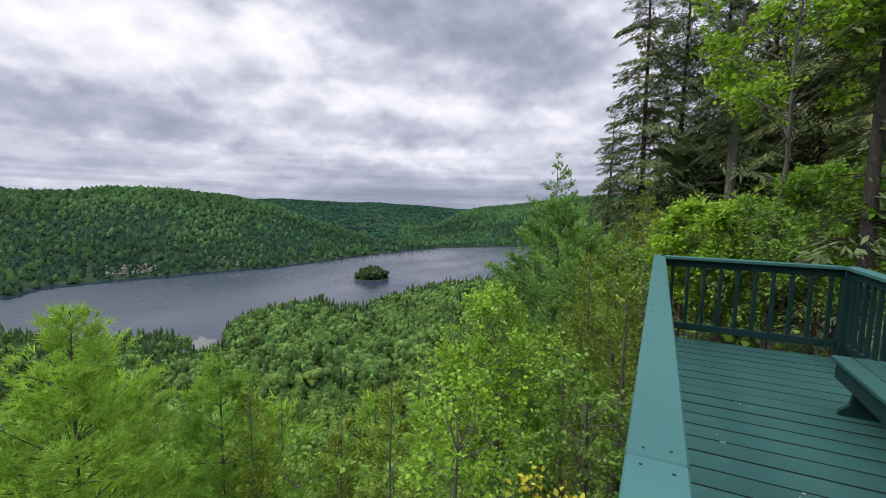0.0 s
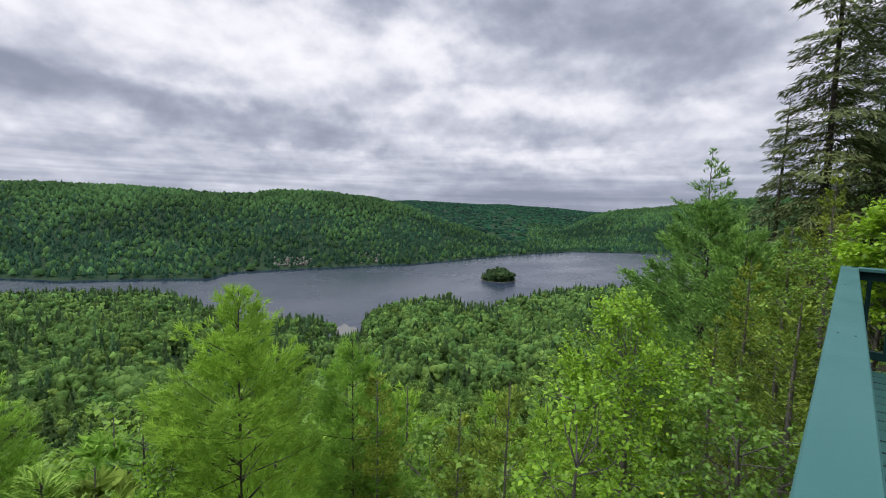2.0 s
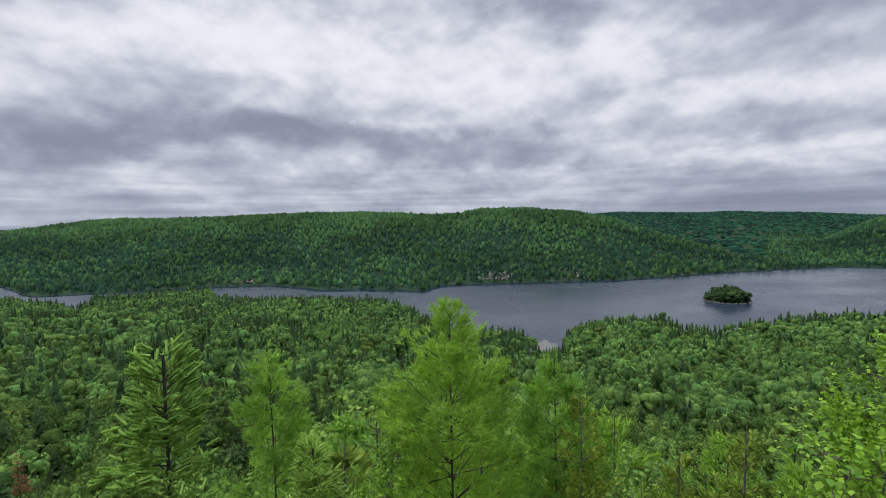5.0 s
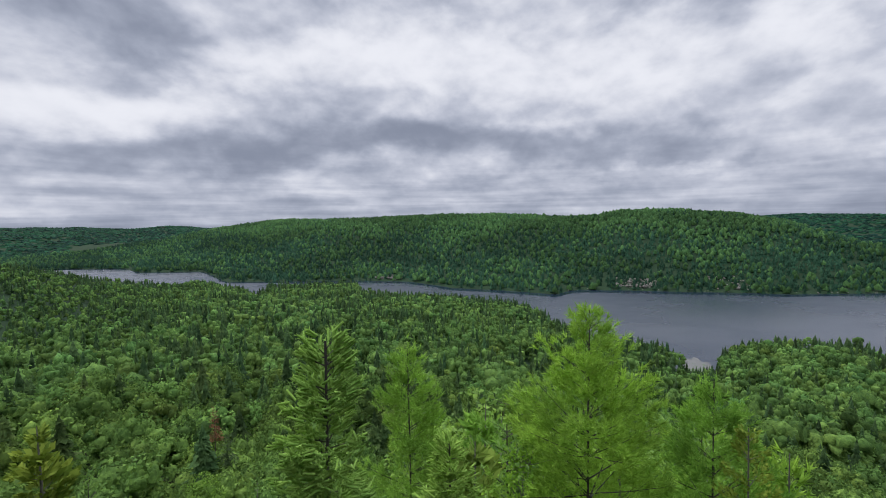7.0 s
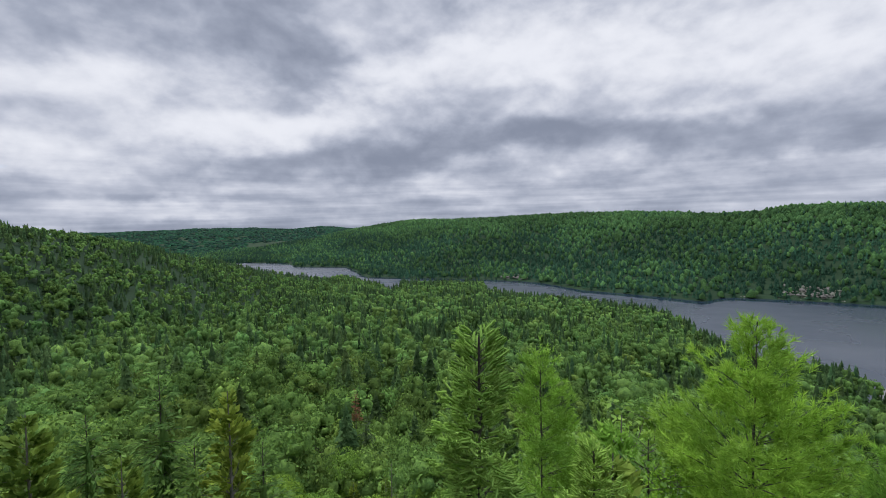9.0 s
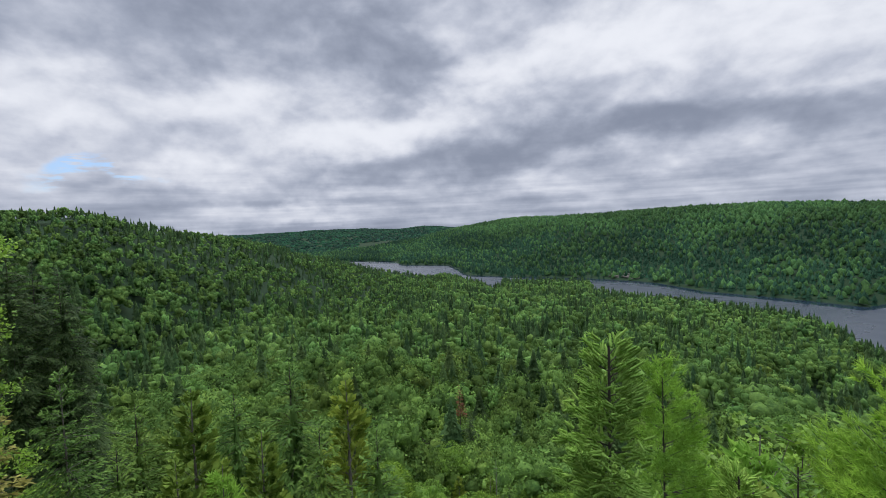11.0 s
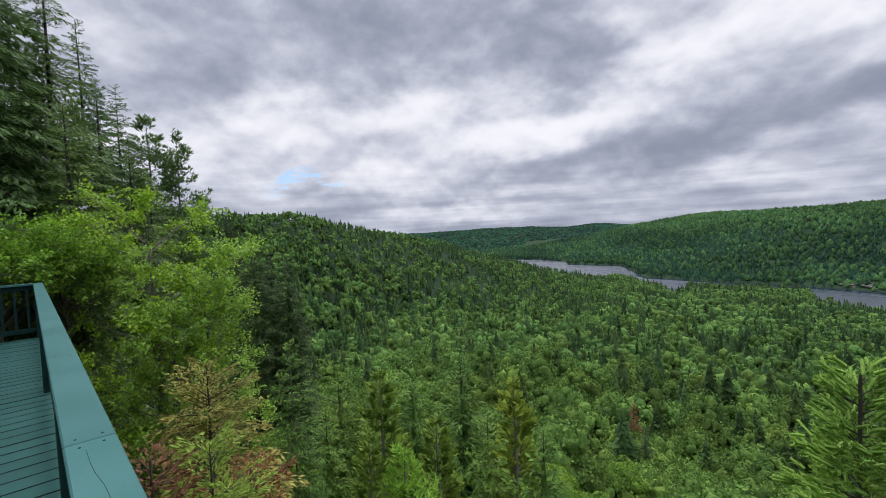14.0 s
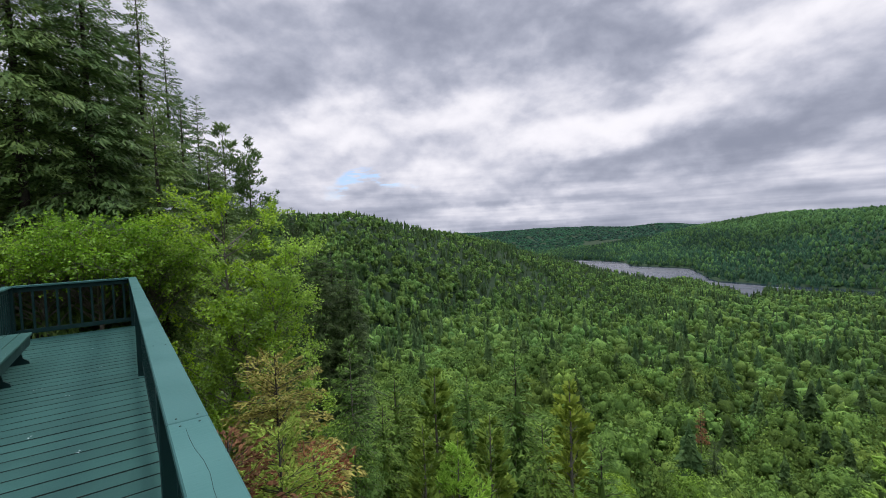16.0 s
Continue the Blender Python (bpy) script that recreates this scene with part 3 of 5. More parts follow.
def plant(name, label, kinds, mat, rng, xyz, scale, cast, smooth=False):
    """One mesh of many trees from a few shapes."""
    v_all, t_all, q_all, c_all, base = [], [], [], [], 0
    pick = rng.integers(0, len(kinds), len(xyz))
    turn = rng.uniform(0, 2 * math.pi, len(xyz))
    for k, (v, t, q) in enumerate(kinds):
        idx = np.nonzero(pick == k)[0]
        if len(idx) == 0:
            continue
        c, s = np.cos(turn[idx])[:, None], np.sin(turn[idx])[:, None]
        sx = scale[idx, 0][:, None]
        px = (v[None, :, 0] * c - v[None, :, 1] * s) * sx + xyz[idx, 0][:, None]
        py = (v[None, :, 0] * s + v[None, :, 1] * c) * sx + xyz[idx, 1][:, None]
        pz = v[None, :, 2] * scale[idx, 1][:, None] + xyz[idx, 2][:, None]
        v_all.append(np.stack([px, py, pz], -1).reshape(-1, 3))
        off = (base + np.arange(len(idx)) * len(v))[:, None, None]
        t_all.append((t[None] + off).reshape(-1, 3))
        q_all.append((q[None] + off).reshape(-1, 4))
        c_all.append(np.repeat(cast[idx], len(v), 0))
        base += len(idx) * len(v)
    faces = [f for f in (np.concatenate(t_all), np.concatenate(q_all)) if len(f)]
    ob = new(name, mesh_of(name, np.concatenate(v_all), faces, mat, np.concatenate(c_all), smooth))
    return tagged(ob, label, "woods", kind="stuff")


def spread(rng, r0, r1, az0, az1, area):
    """Random places, one to about that many square metres."""
    n = int(0.5 * radians(az1 - az0) * (r1 * r1 - r0 * r0) / area)
    r = np.sqrt(rng.uniform(r0 * r0, r1 * r1, n))
    a = np.radians(rng.uniform(az0, az1, n))
    return np.stack([r * np.sin(a), r * np.cos(a)], 1)


def low_blob(rng, sides=4):
    """A tiny lumpy crown for woods far off."""
    a = np.arange(sides) * 2 * math.pi / sides
    v = [(0.15 * rng.normal(), 0.15 * rng.normal(), 1.0)]
    for z, rr in ((0.62, 0.75), (0.05, 1.0)):
        q = rr * rng.uniform(0.75, 1.2, sides)
        v += list(zip(q * np.cos(a + z), q * np.sin(a + z), z + rng.uniform(-0.12, 0.12, sides)))
    t, q = [], []
    for i in range(sides):
        j = (i + 1) % sides
        t.append((0, 1 + i, 1 + j))
        q.append((1 + i, 1 + sides + i, 1 + sides + j, 1 + j))
    return np.array(v), np.array(t), np.array(q)


def low_spike(rng, sides=5):
    a = np.arange(sides) * 2 * math.pi / sides
    v, t = [], []
    for k, (z0, z1, rr) in enumerate(((0.0, 0.62, 1.0), (0.42, 1.0, 0.6))):
        b = len(v)
        v.append((0, 0, z1))
        q = rr * rng.uniform(0.7, 1.25, sides)
        v += list(zip(q * np.cos(a + k), q * np.sin(a + k), z0 + rng.uniform(-0.06, 0.06, sides)))
        t += [(b, b + 1 + i, b + 1 + (i + 1) % sides) for i in range(sides)]
    return np.array(v), np.array(t), np.zeros((0, 4), int)


def patchiness(x, y, size, seed):
    return 0.5 + 0.5 * wavy(x, y, size, seed)


def casts(rng, n):
    """The cast of each tree: most alike, some yellower, bluer or browner."""
    v = rng.normal(1.0, 0.23, (n, 1)).clip(0.5, 1.7)
    warm = rng.normal(0.0, 0.055, (n, 1))
    return np.hstack([v * (1 + warm), v, v * (1 - warm * 0.8)]).clip(0.4, 1.9)


def woods():
    rng = np.random.default_rng(5)
    # name, from, to, bearings, square metres a tree, then of the shapes: lobes, leaves and leaf size; skirts, points and sprays
    bands = [
        ("bank_woods", 43, 74, -82, 86, 15.0, (20, 950, 0.085), (14, 9, 150)),
        ("slope_woods", 74, 125, -80, 84, 15.0, (14, 320, 0.115), (11, 8, 60)),
        ("valley_woods", 125, 300, -80, 82, 14.5, (7, 60, 0.20), (8, 5, 8)),
        ("shore_woods", 300, 960, -80, 82, 16.0, (4, 0, 0.0), (5, 4, 0)),
    ]
    for name, r0, r1, a0, a1, area, (lobes, nb, size), (rows, points, ns) in bands:
        p = spread(rng, r0, r1, a0, a1, area)
        x, y = p[:, 0], p[:, 1]
        z = land(x, y)
        r, az = np.hypot(x, y), np.degrees(np.arctan2(x, y))
        far = np.interp(az, FAR_AZ, FAR_SHORE)
        limit = np.where(az < -20, np.interp(az, SPUR_AZ, SPUR_AT) + 70, 1e6)
        top = np.interp(az, TREELINE_AZ, TREELINE_EL) + rng.normal(-0.05, 0.28, len(r))
        sight = np.where((r > 140) & (az > -45), 1.65 + r * np.tan(np.radians(top)) - z, 99.0)
        keep = (z > LAKE + 0.4) & (r < far - 25) & (r < limit) & (np.hypot(x - 397, y - 283) > 30) & (sight > 0.9)
        x, y, z, r, az, sight = x[keep], y[keep], z[keep], r[keep], az[keep], sight[keep]
        near = near_shore(az)
        conifer = 0.12 + 0.28 * ease((r - 80) / 80) + 0.50 * ease((patchiness(x, y, 38, 3.0) - 0.5) / 0.3) + 0.55 * ease((r - near + 55) / 50) + 0.15 * ease((-az - 15) / 20) * ease((r - 220) / 120)
        conifer = conifer * (0.85 - 0.5 * ease((az - 30) / 12) * (1 - ease((r - near + 60) / 40)))
        is_c = rng.uniform(size=len(x)) < np.clip(conifer, 0, 0.9)
        h = np.where(is_c, rng.normal(11.2, 2.6, len(x)), rng.normal(10.2, 1.5, len(x))).clip(4.5, 16.5)
        h = h * (1 - 0.12 * ease((r - 100) / 60) - 0.34 * ease((r - 200) / 120) * ease((-az - 20) / 15))
        h = np.minimum(h, np.where(is_c, sight, np.maximum(sight - 0.008 * r, 0.8)))
        cast = casts(rng, len(x)) * (1.08 - 0.08 * ease((r - 60) / 90))[:, None] * (1 + (1 - ease((r - 60) / 120))[:, None] * np.array([0.08, 0.0, -0.12]))
        blobs = [raw(blob_cards(rng, nb, 1.0, 1.0, size, lobes, 0.60 if lobes > 10 else 0.80)) for _ in range(8)]
        spikes = [raw(spike_cards(rng, ns, 1.0, 0.215, 0.05, rows, points)) for _ in range(8)]
        m = ~is_c
        w = h[m] * rng.uniform(0.29, 0.41, m.sum()) * (1 - 0.14 * ease((r[m] - 110) / 60))
        plant("broadleaf_" + name, "dense green broadleaf woods with rounded crowns", blobs, BROADLEAF_WOODS, rng, np.stack([x[m], y[m], z[m] + h[m] * 0.6], 1), np.stack([w, h[m] * 0.42], 1), cast[m])
        m = is_c
        plant("conifer_" + name, "dark green spruce and fir woods with pointed tops", spikes, NEEDLE_WOODS, rng, np.stack([x[m], y[m], z[m]], 1), np.stack([h[m] * rng.uniform(0.85, 1.35, m.sum()), h[m]], 1), cast[m] * 1.1)
    # the hills across the lake
    p = spread(rng, 500, 1560, -60, 112, 31.0)
    x, y = p[:, 0], p[:, 1]
    r, az = np.hypot(x, y), np.degrees(np.arctan2(x, y))
    z = land(x, y)
    far = np.interp(az, FAR_AZ, FAR_SHORE)
    crest = np.where(az > 58, 1500, np.interp(az, HILL_AZ, HILL_AT) + 60)
    keep = (r > far - 3) & (r < crest) & (z > LAKE + 0.1)
    x, y, z, r, az, far = x[keep], y[keep], z[keep], r[keep], az[keep], far[keep]
    share = 0.75 - 0.62 * ease((z + 40) / 40) + 0.5 * (patchiness(x, y, 70, 1.0) - 0.5)
    is_c = rng.uniform(size=len(x)) < share.clip(0.05, 0.95)
    h = rng.normal(9.0, 1.8, len(x)).clip(5, 15) * (1 + 0.00018 * (r - 500))
    # the blue multiplier puts distance haze into the colour of these trees
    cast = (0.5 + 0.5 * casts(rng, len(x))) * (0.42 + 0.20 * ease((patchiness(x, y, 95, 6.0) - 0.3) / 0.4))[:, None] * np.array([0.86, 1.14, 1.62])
    m = ~is_c
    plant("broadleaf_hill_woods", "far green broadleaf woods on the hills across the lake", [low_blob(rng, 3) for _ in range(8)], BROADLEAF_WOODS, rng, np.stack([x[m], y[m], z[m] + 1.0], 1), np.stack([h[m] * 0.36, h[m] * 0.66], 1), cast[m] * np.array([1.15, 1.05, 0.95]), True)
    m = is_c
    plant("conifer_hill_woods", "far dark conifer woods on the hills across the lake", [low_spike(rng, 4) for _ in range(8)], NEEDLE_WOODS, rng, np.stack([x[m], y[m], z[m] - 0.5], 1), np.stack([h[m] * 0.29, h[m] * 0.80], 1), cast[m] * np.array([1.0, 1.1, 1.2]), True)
    # the farthest ridges, in clumps
    p = np.concatenate([spread(rng, 900, 3150, -52, -14, 300.0), spread(rng, 900, 3150, 40, 82, 360.0)])
    x, y = p[:, 0], p[:, 1]
    r, az = np.hypot(x, y), np.degrees(np.arctan2(x, y))
    z = land(x, y)
    crest = np.where(az > 58, 1500, np.where(az < -36, 0, np.interp(az, HILL_AZ, HILL_AT) + 60))
    keep = (r > crest) & (z > LAKE + 0.8) & ((az < -14) | (az > 40)) & (r > np.interp(az, FAR_AZ, FAR_SHORE) + 5)
    x, y, z = x[keep], y[keep], z[keep]
    # a darker, bluer haze tint goes into the ridge woods' colour
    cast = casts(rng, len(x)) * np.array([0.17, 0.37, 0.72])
    is_c = rng.uniform(size=len(x)) < 0.45 + 0.5 * (patchiness(x, y, 200, 4.0) - 0.5)
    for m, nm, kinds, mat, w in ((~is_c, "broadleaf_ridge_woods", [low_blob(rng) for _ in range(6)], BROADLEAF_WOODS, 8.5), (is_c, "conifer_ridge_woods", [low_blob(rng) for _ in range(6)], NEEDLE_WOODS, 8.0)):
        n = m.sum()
        plant(nm, "woods on the farthest ridges tinted blue for haze", kinds, mat, rng, np.stack([x[m], y[m], z[m]], 1), np.stack([w * rng.uniform(0.8, 1.3, n), rng.uniform(4, 7, n)], 1), cast[m], True)
    # woods behind the deck, out of sight but closing the place
    p = np.concatenate([spread(rng, 30, 110, 112, 248, 40.0)])
    x, y = p[:, 0], p[:, 1]
    z = land(x, y)
    h = rng.normal(11, 2, len(x))
    plant("conifer_hilltop_woods", "dark spruce woods behind the deck", [raw(spike_cards(rng, 10, 1.0, 0.23, 0.09)) for _ in range(4)], NEEDLE_WOODS, rng, np.stack([x, y, z], 1), np.stack([h, h], 1), casts(rng, len(x)))


woods()


# ---- the viewing deck ----
X0, X1, BACK = -11.67, 6.4, -1.92
CAP, HALF = 1.04, 0.0685
rng_deck = random.Random(4)


def railing(name, x0, y0, x1, y1, seams=()):
    """A painted railing from one end to the other: posts, two rails, balusters, and a flat cap in boards."""
    length = math.hypot(x1 - x0, y1 - y0)
    thing = new(name)
    thing.matrix_world = pose(x0, y0, 0, 0, 0, math.degrees(math.atan2(y1 - y0, x1 - x0)))
    tagged(thing, "teal painted wooden railing with shade-toned square balusters and a flat cap", "railing", group="deck railings")
    cuts = [-HALF] + list(seams) + [length + HALF]
    for a, b in zip(cuts, cuts[1:]):
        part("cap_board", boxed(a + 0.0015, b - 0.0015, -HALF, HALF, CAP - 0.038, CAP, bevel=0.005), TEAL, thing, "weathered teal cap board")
    part("top_rail", boxed(0.0, length, -0.02, 0.02, CAP - 0.038 - 0.089, CAP - 0.039), SHADED_TEAL, thing)
    part("bottom_rail", boxed(0.0, length, -0.02, 0.02, 0.105, 0.19), SHADED_TEAL, thing)
    n = max(2, round(length / 0.172))
    shape = None
    for i in range(n):
        at = (i + 0.5) * length / n
        if shape is None:
            ob = part("baluster", boxed(-0.019, 0.019, -0.019, 0.019, 0.192, CAP - 0.128, bevel=0.003), SHADED_TEAL, thing)
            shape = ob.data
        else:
            ob = part("baluster", shape, SHADED_TEAL, thing)
        ob.location = (at, 0.0, 0)
    return thing


def posts(places):
    for x, y in places:
        ob = tagged(part("corner_post", boxed(-0.07, 0.07, -0.07, 0.07, -1.6, CAP - 0.039, bevel=0.006), SHADED_TEAL), "square shade-toned teal post holding the deck railing", "post", group="deck posts")
        ob.location = (x, y, 0)


def deck():
    thing = new("deck")
    tagged(thing, "narrow wooden viewing deck painted teal, boards laid crosswise", "deck", kind="structure")
    n = int((X1 - X0) / 0.212)
    shapes = [boxed(-0.1005, 0.1005, BACK - 0.05, 0.05, -0.038, 0.0, bevel=0.004) for _ in range(1)]
    first = part("deck_board", shapes[0], DECK_TEAL, thing)
    # board sides darkened: edge grime, plus the shade of the gaps put in colour
    first.data.materials.append(GRIME_SHADE)
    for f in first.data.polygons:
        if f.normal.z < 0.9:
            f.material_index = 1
    for i in range(n):
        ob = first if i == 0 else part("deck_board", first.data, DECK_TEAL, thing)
        ob.location = (X0 + 0.106 + i * 0.212, rng_deck.uniform(-0.006, 0.006), rng_deck.uniform(-0.002, 0.0015))
        ob.rotation_euler = (0, radians(rng_deck.uniform(-0.5, 0.5)), 0)
    for y in (-0.02, BACK / 2, BACK + 0.02):
        part("joist", boxed(X0, X1, y - 0.02, y + 0.02, -0.25, -0.042), SHADED_TEAL, thing)
    x = X0 + 0.3
    while x < X1:
        for y in (-0.1, BACK + 0.1):
            foot = float(land(x, y)) - 0.3
            part("support", boxed(x - 0.06, x + 0.06, y - 0.06, y + 0.06, foot, -0.251), SHADED_TEAL, thing)
        x += 2.5


def bench(x0, x1):
    thing = new("bench")
    thing.location = (x0, 0, 0)
    tagged(thing, "teal painted plank bench along the back railing of the deck", "bench", group="deck benches")
    L = x1 - x0
    for y in (-1.325, -1.47, -1.615):
        part("seat_board", boxed(0, L, y - 0.136, y, 0.412, 0.45, bevel=0.006), DECK_TEAL, thing)
    part("apron", boxed(0.03, L - 0.03, -1.39, -1.352, 0.27, 0.411), SHADED_TEAL, thing)
    for x in (0.14, L / 2, L - 0.14):
        bm = bmesh.new()
        outline = [(-1.36, 0.0), (-1.37, 0.04), (-1.43, 0.09), (-1.45, 0.2), (-1.40, 0.34), (-1.36, 0.411), (-1.74, 0.411), (-1.70, 0.34), (-1.64, 0.2), (-1.67, 0.09), (-1.72, 0.04), (-1.74, 0.0)]
        a = [bm.verts.new((x - 0.02, y, z)) for y, z in outline]
        b = [bm.verts.new((x + 0.02, y, z)) for y, z in outline]
        bm.faces.new(a)
        bm.faces.new(b[::-1])
        for i in range(len(outline)):
            j = (i + 1) % len(outline)
            bm.faces.new((a[j], a[i], b[i], b[j]))
        bmesh.ops.recalc_face_normals(bm, faces=bm.faces)
        part("leg", bm, SHADED_TEAL, thing)


deck()
front = railing("railing", X0, 0, X1, 0, seams=(9.64, 12.83))
dot = bmesh.new()
bmesh.ops.create_cone(dot, cap_ends=True, segments=10, radius1=0.0042, radius2=0.0034, depth=0.002)
caps = sorted([c for c in front.children if c.name.startswith("cap_board")], key=lambda c: c.data.vertices[0].co.x)
dot_ob = part("screw_head", dot, GRIME_SHADE, caps[0], "dark rusty screw head")
marks = [(9.60, -0.035), (9.60, 0.035), (9.685, -0.03), (9.68, 0.032), (12.78, -0.035), (12.79, 0.033), (12.88, -0.032), (12.87, 0.03), (14.47, -0.03), (14.49, 0.03), (11.1, 0.03), (8.1, -0.03), (8.12, 0.035), (16.4, 0.02)]
for i, (x, y) in enumerate(marks):
    ob = dot_ob if i == 0 else part("screw_head", dot_ob.data, GRIME_SHADE, caps[0] if x < 9.64 else caps[1] if x < 12.83 else caps[2], "dark rusty screw head")
    ob.location = (x, y, CAP + 0.0008)
crack = Soup()
cx = np.linspace(9.72, 11.2, 16)
cy = -0.012 + 0.012 * np.sin(cx * 5.1) + 0.004 * np.sin(cx * 17)
line = np.stack([cx, cy, np.full(16, CAP + 0.0003)], 1)
crack.sticks(line[:-1], line[1:], np.full(15, 0.0006), np.full(15, 0.0006), 3)
part("crack", crack.mesh("crack", GRIME_SHADE), None, caps[1], "fine crack in the cap board")
railing("railing", X1, BACK, X0, BACK, seams=(4.9, 9.8, 14.7))
railing("railing", X1, -0.075, X1, BACK + 0.075)
railing("railing", X0, -0.075, X0, BACK + 0.075)
posts([(X0 + 0.001, 0.001), (X1, 0.001), (X1 + 0.001, BACK), (X0, BACK), (-7.17, 0), (-2.67, 0), (2.0, 0), (-7.17, BACK), (-2.67, BACK), (2.0, BACK)])
bench(1.7, 4.7)
bench(-9.31, -6.27)


# ---- trees round the deck, each a thing of its own ----
def tree_thing(name, label, category, trunk, crown, where, turn=0.0, scale=1.0, group=""):
    thing = new(name)
    thing.matrix_world = pose(*where, 0, 0, turn)
    thing.scale = (scale, scale, scale)
    tagged(thing, label, category, group)
    part("trunk", trunk, None, thing)
    part("crown", crown, None, thing)
    return thing


def bent(rng, h, r0, sway=0.02, n=9):
    t = np.linspace(0, 1, n)
    dx, dy = np.cumsum(rng.normal(0, sway * h / n, n)), np.cumsum(rng.normal(0, sway * h / n, n))
    pts = np.stack([dx - dx[0], dy - dy[0], t * h], 1)
    return pts, r0 * (1 - t) ** 0.8 + 0.006


def fan(rng, n, slim=0.45):
    """A drooping bough of unit length: many short tufted shoots over a leaf-shaped pad."""
    s = Soup()
    q = rng.uniform(0.03, 1.0, n) ** 0.8
    half = 0.48 * np.minimum(1.0, 0.45 + 1.6 * q) * (1.02 - q) ** 0.6
    y = half * rng.uniform(-1, 1, n)
    p = np.stack([q, y, rng.normal(-0.02, 0.035, n) - 0.18 * np.abs(y)], 1)
    d = np.stack([rng.uniform(0.35, 1.0, n), np.sign(y) * rng.uniform(-0.2, 0.9, n), rng.uniform(-0.75, 0.35, n)], 1)
    ln = (0.72 / np.sqrt(n * slim)) * rng.uniform(0.6, 1.3, n)
    s.cards(p - unit(d) * (ln * 0.4)[:, None], d, unit(np.array([0, 0, 1.0]) + rng.normal(0, 0.5, (n, 3))), ln, ln * slim * rng.uniform(0.8, 1.2, n))
    v, _, f = raw(s)
    return v, f


def conifer(seed, h, rad, style="spruce", first=0.1, detail=1.0, r0=None, fine=False, thin=1.0, flare=None, step=None, core=0.55, size=None, bare=False, dead=0.0, slim=0.34, crowd=1.0):
    """A spruce, fir, pine or cedar: whorls of boughs with sprays of needles. flare: spread gained for each metre below the tip."""
    rng = np.random.default_rng(seed)
    wood, leaf = Soup(), Soup()
    pts, radii = bent(rng, h, r0 or 0.011 * h + 0.02, 0.012)
    wood.stem(pts, radii, 8)
    step = step or {"spruce": 0.30, "pine": 0.36, "cedar": 0.24}[style]
    flare = flare or {"spruce": 0.34, "pine": 0.62, "cedar": 0.36}[style]
    zs = np.arange(h * first, h - (0.10 if style == "pine" else 0.04), step)
    zs = zs + rng.uniform(-0.15, 0.15, len(zs)) * step
    per = 6
    z = np.repeat(zs, per) + (rng.normal(0, 0.03, len(zs) * per))
    z = z.clip(0.02, h)
    n = len(z)
    t = z / h
    a = rng.uniform(0, 2 * math.pi, n)
    out = np.stack([np.cos(a), np.sin(a), 0 * a], 1)
    span = 1 - np.exp(-flare * (h - z) / rad)
    ragged = np.repeat(rng.uniform(0.75, 1.1, len(zs)), per)
    L = rad * span * ragged * rng.uniform(0.65, 1.15, n) + (0.2 if style == "spruce" and not fine else 0.06)
    L = np.where(rng.uniform(size=n) < thin, L, L * 0.3)
    base = np.stack([np.interp(z, pts[:, 2], pts[:, 0]), np.interp(z, pts[:, 2], pts[:, 1]), z], 1)
    young = np.exp(-(h - z) / 1.2)
    rise = {"spruce": (0.12 + 0.55 * young) if fine else (0.05 + 0.8 * young), "pine": 0.30 + 0.7 * young, "cedar": 0.35 + 0.4 * young}[style] + rng.normal(0, 0.08, n)
    sag = {"spruce": -0.34, "pine": 0.10, "cedar": 0.12}[style] * (1 - young)
    upv = np.array([0, 0, 1.0])

    def along(i, s):
        return base[i] + out[i] * (L[i] * s)[:, None] + upv * (L[i] * (rise[i] * s + sag[i] * s * s))[:, None]

    every = np.arange(n)
    q0, q1, q2 = (along(every, np.full(n, s)) for s in (0.0, 0.5, 1.0))
    br = (0.003 + 0.008 * L)
    wood.sticks(q0, q1, br, br * 0.6, 3)
    longer = L > 0.5
    wood.sticks(q1[longer], q2[longer], br[longer] * 0.6, br[longer] * 0.2, 3)
    if style == "spruce" and not fine and core:
        tiers(leaf, rng, int(h / 0.7), 7, h * 0.95, rad * core, first + 0.02, 0.25)
    if bare:
        return wood, leaf
    dens = {"spruce": 15, "pine": 13, "cedar": 22}[style] * detail
    k = np.maximum(2, (dens * np.sqrt(L / rad) * np.sqrt(L + 0.3)).astype(int))
    if style == "pine":
        k = np.maximum(2, (k * (1 - 0.8 * np.exp(-(h - z) / 0.35))).astype(int))
    idx = np.repeat(every, k)
    m = len(idx)
    s = rng.uniform(0.12, 1.0, m) ** 0.75
    P = along(idx, s)
    side = np.cross(out[idx], upv) * rng.choice([-1.0, 1.0], m)[:, None]
    tang = out[idx] + upv * (rise[idx] + 2 * sag[idx] * s)[:, None]
    D = unit(tang * rng.uniform(0.45, 1.0, m)[:, None] + side * rng.uniform(0.2, 0.9, m)[:, None] + rng.normal(0, 0.15, (m, 3)))
    reach = L[idx] * (1 - s) * 0.5
    P = P + side * (L[idx] * (1.05 - s) * rng.uniform(0, 0.55, m))[:, None] + upv * rng.normal(0, 0.03 + 0.03 * L[idx], m)[:, None]
    if style == "pine":
        P = P + D * (reach * rng.uniform(0.0, 0.8, m))[:, None] + rng.normal(0, 0.05, (m, 3))
        D = unit(D + upv * 0.35)
        per_tuft = 16 if fine else 6
        ii = np.repeat(np.arange(m), per_tuft)
        nd = unit(D[ii] + rng.normal(0, 0.55 if fine else 0.42, (len(ii), 3)))
        nl = (0.10 if fine else 0.19) * rng.uniform(0.7, 1.15, len(ii))
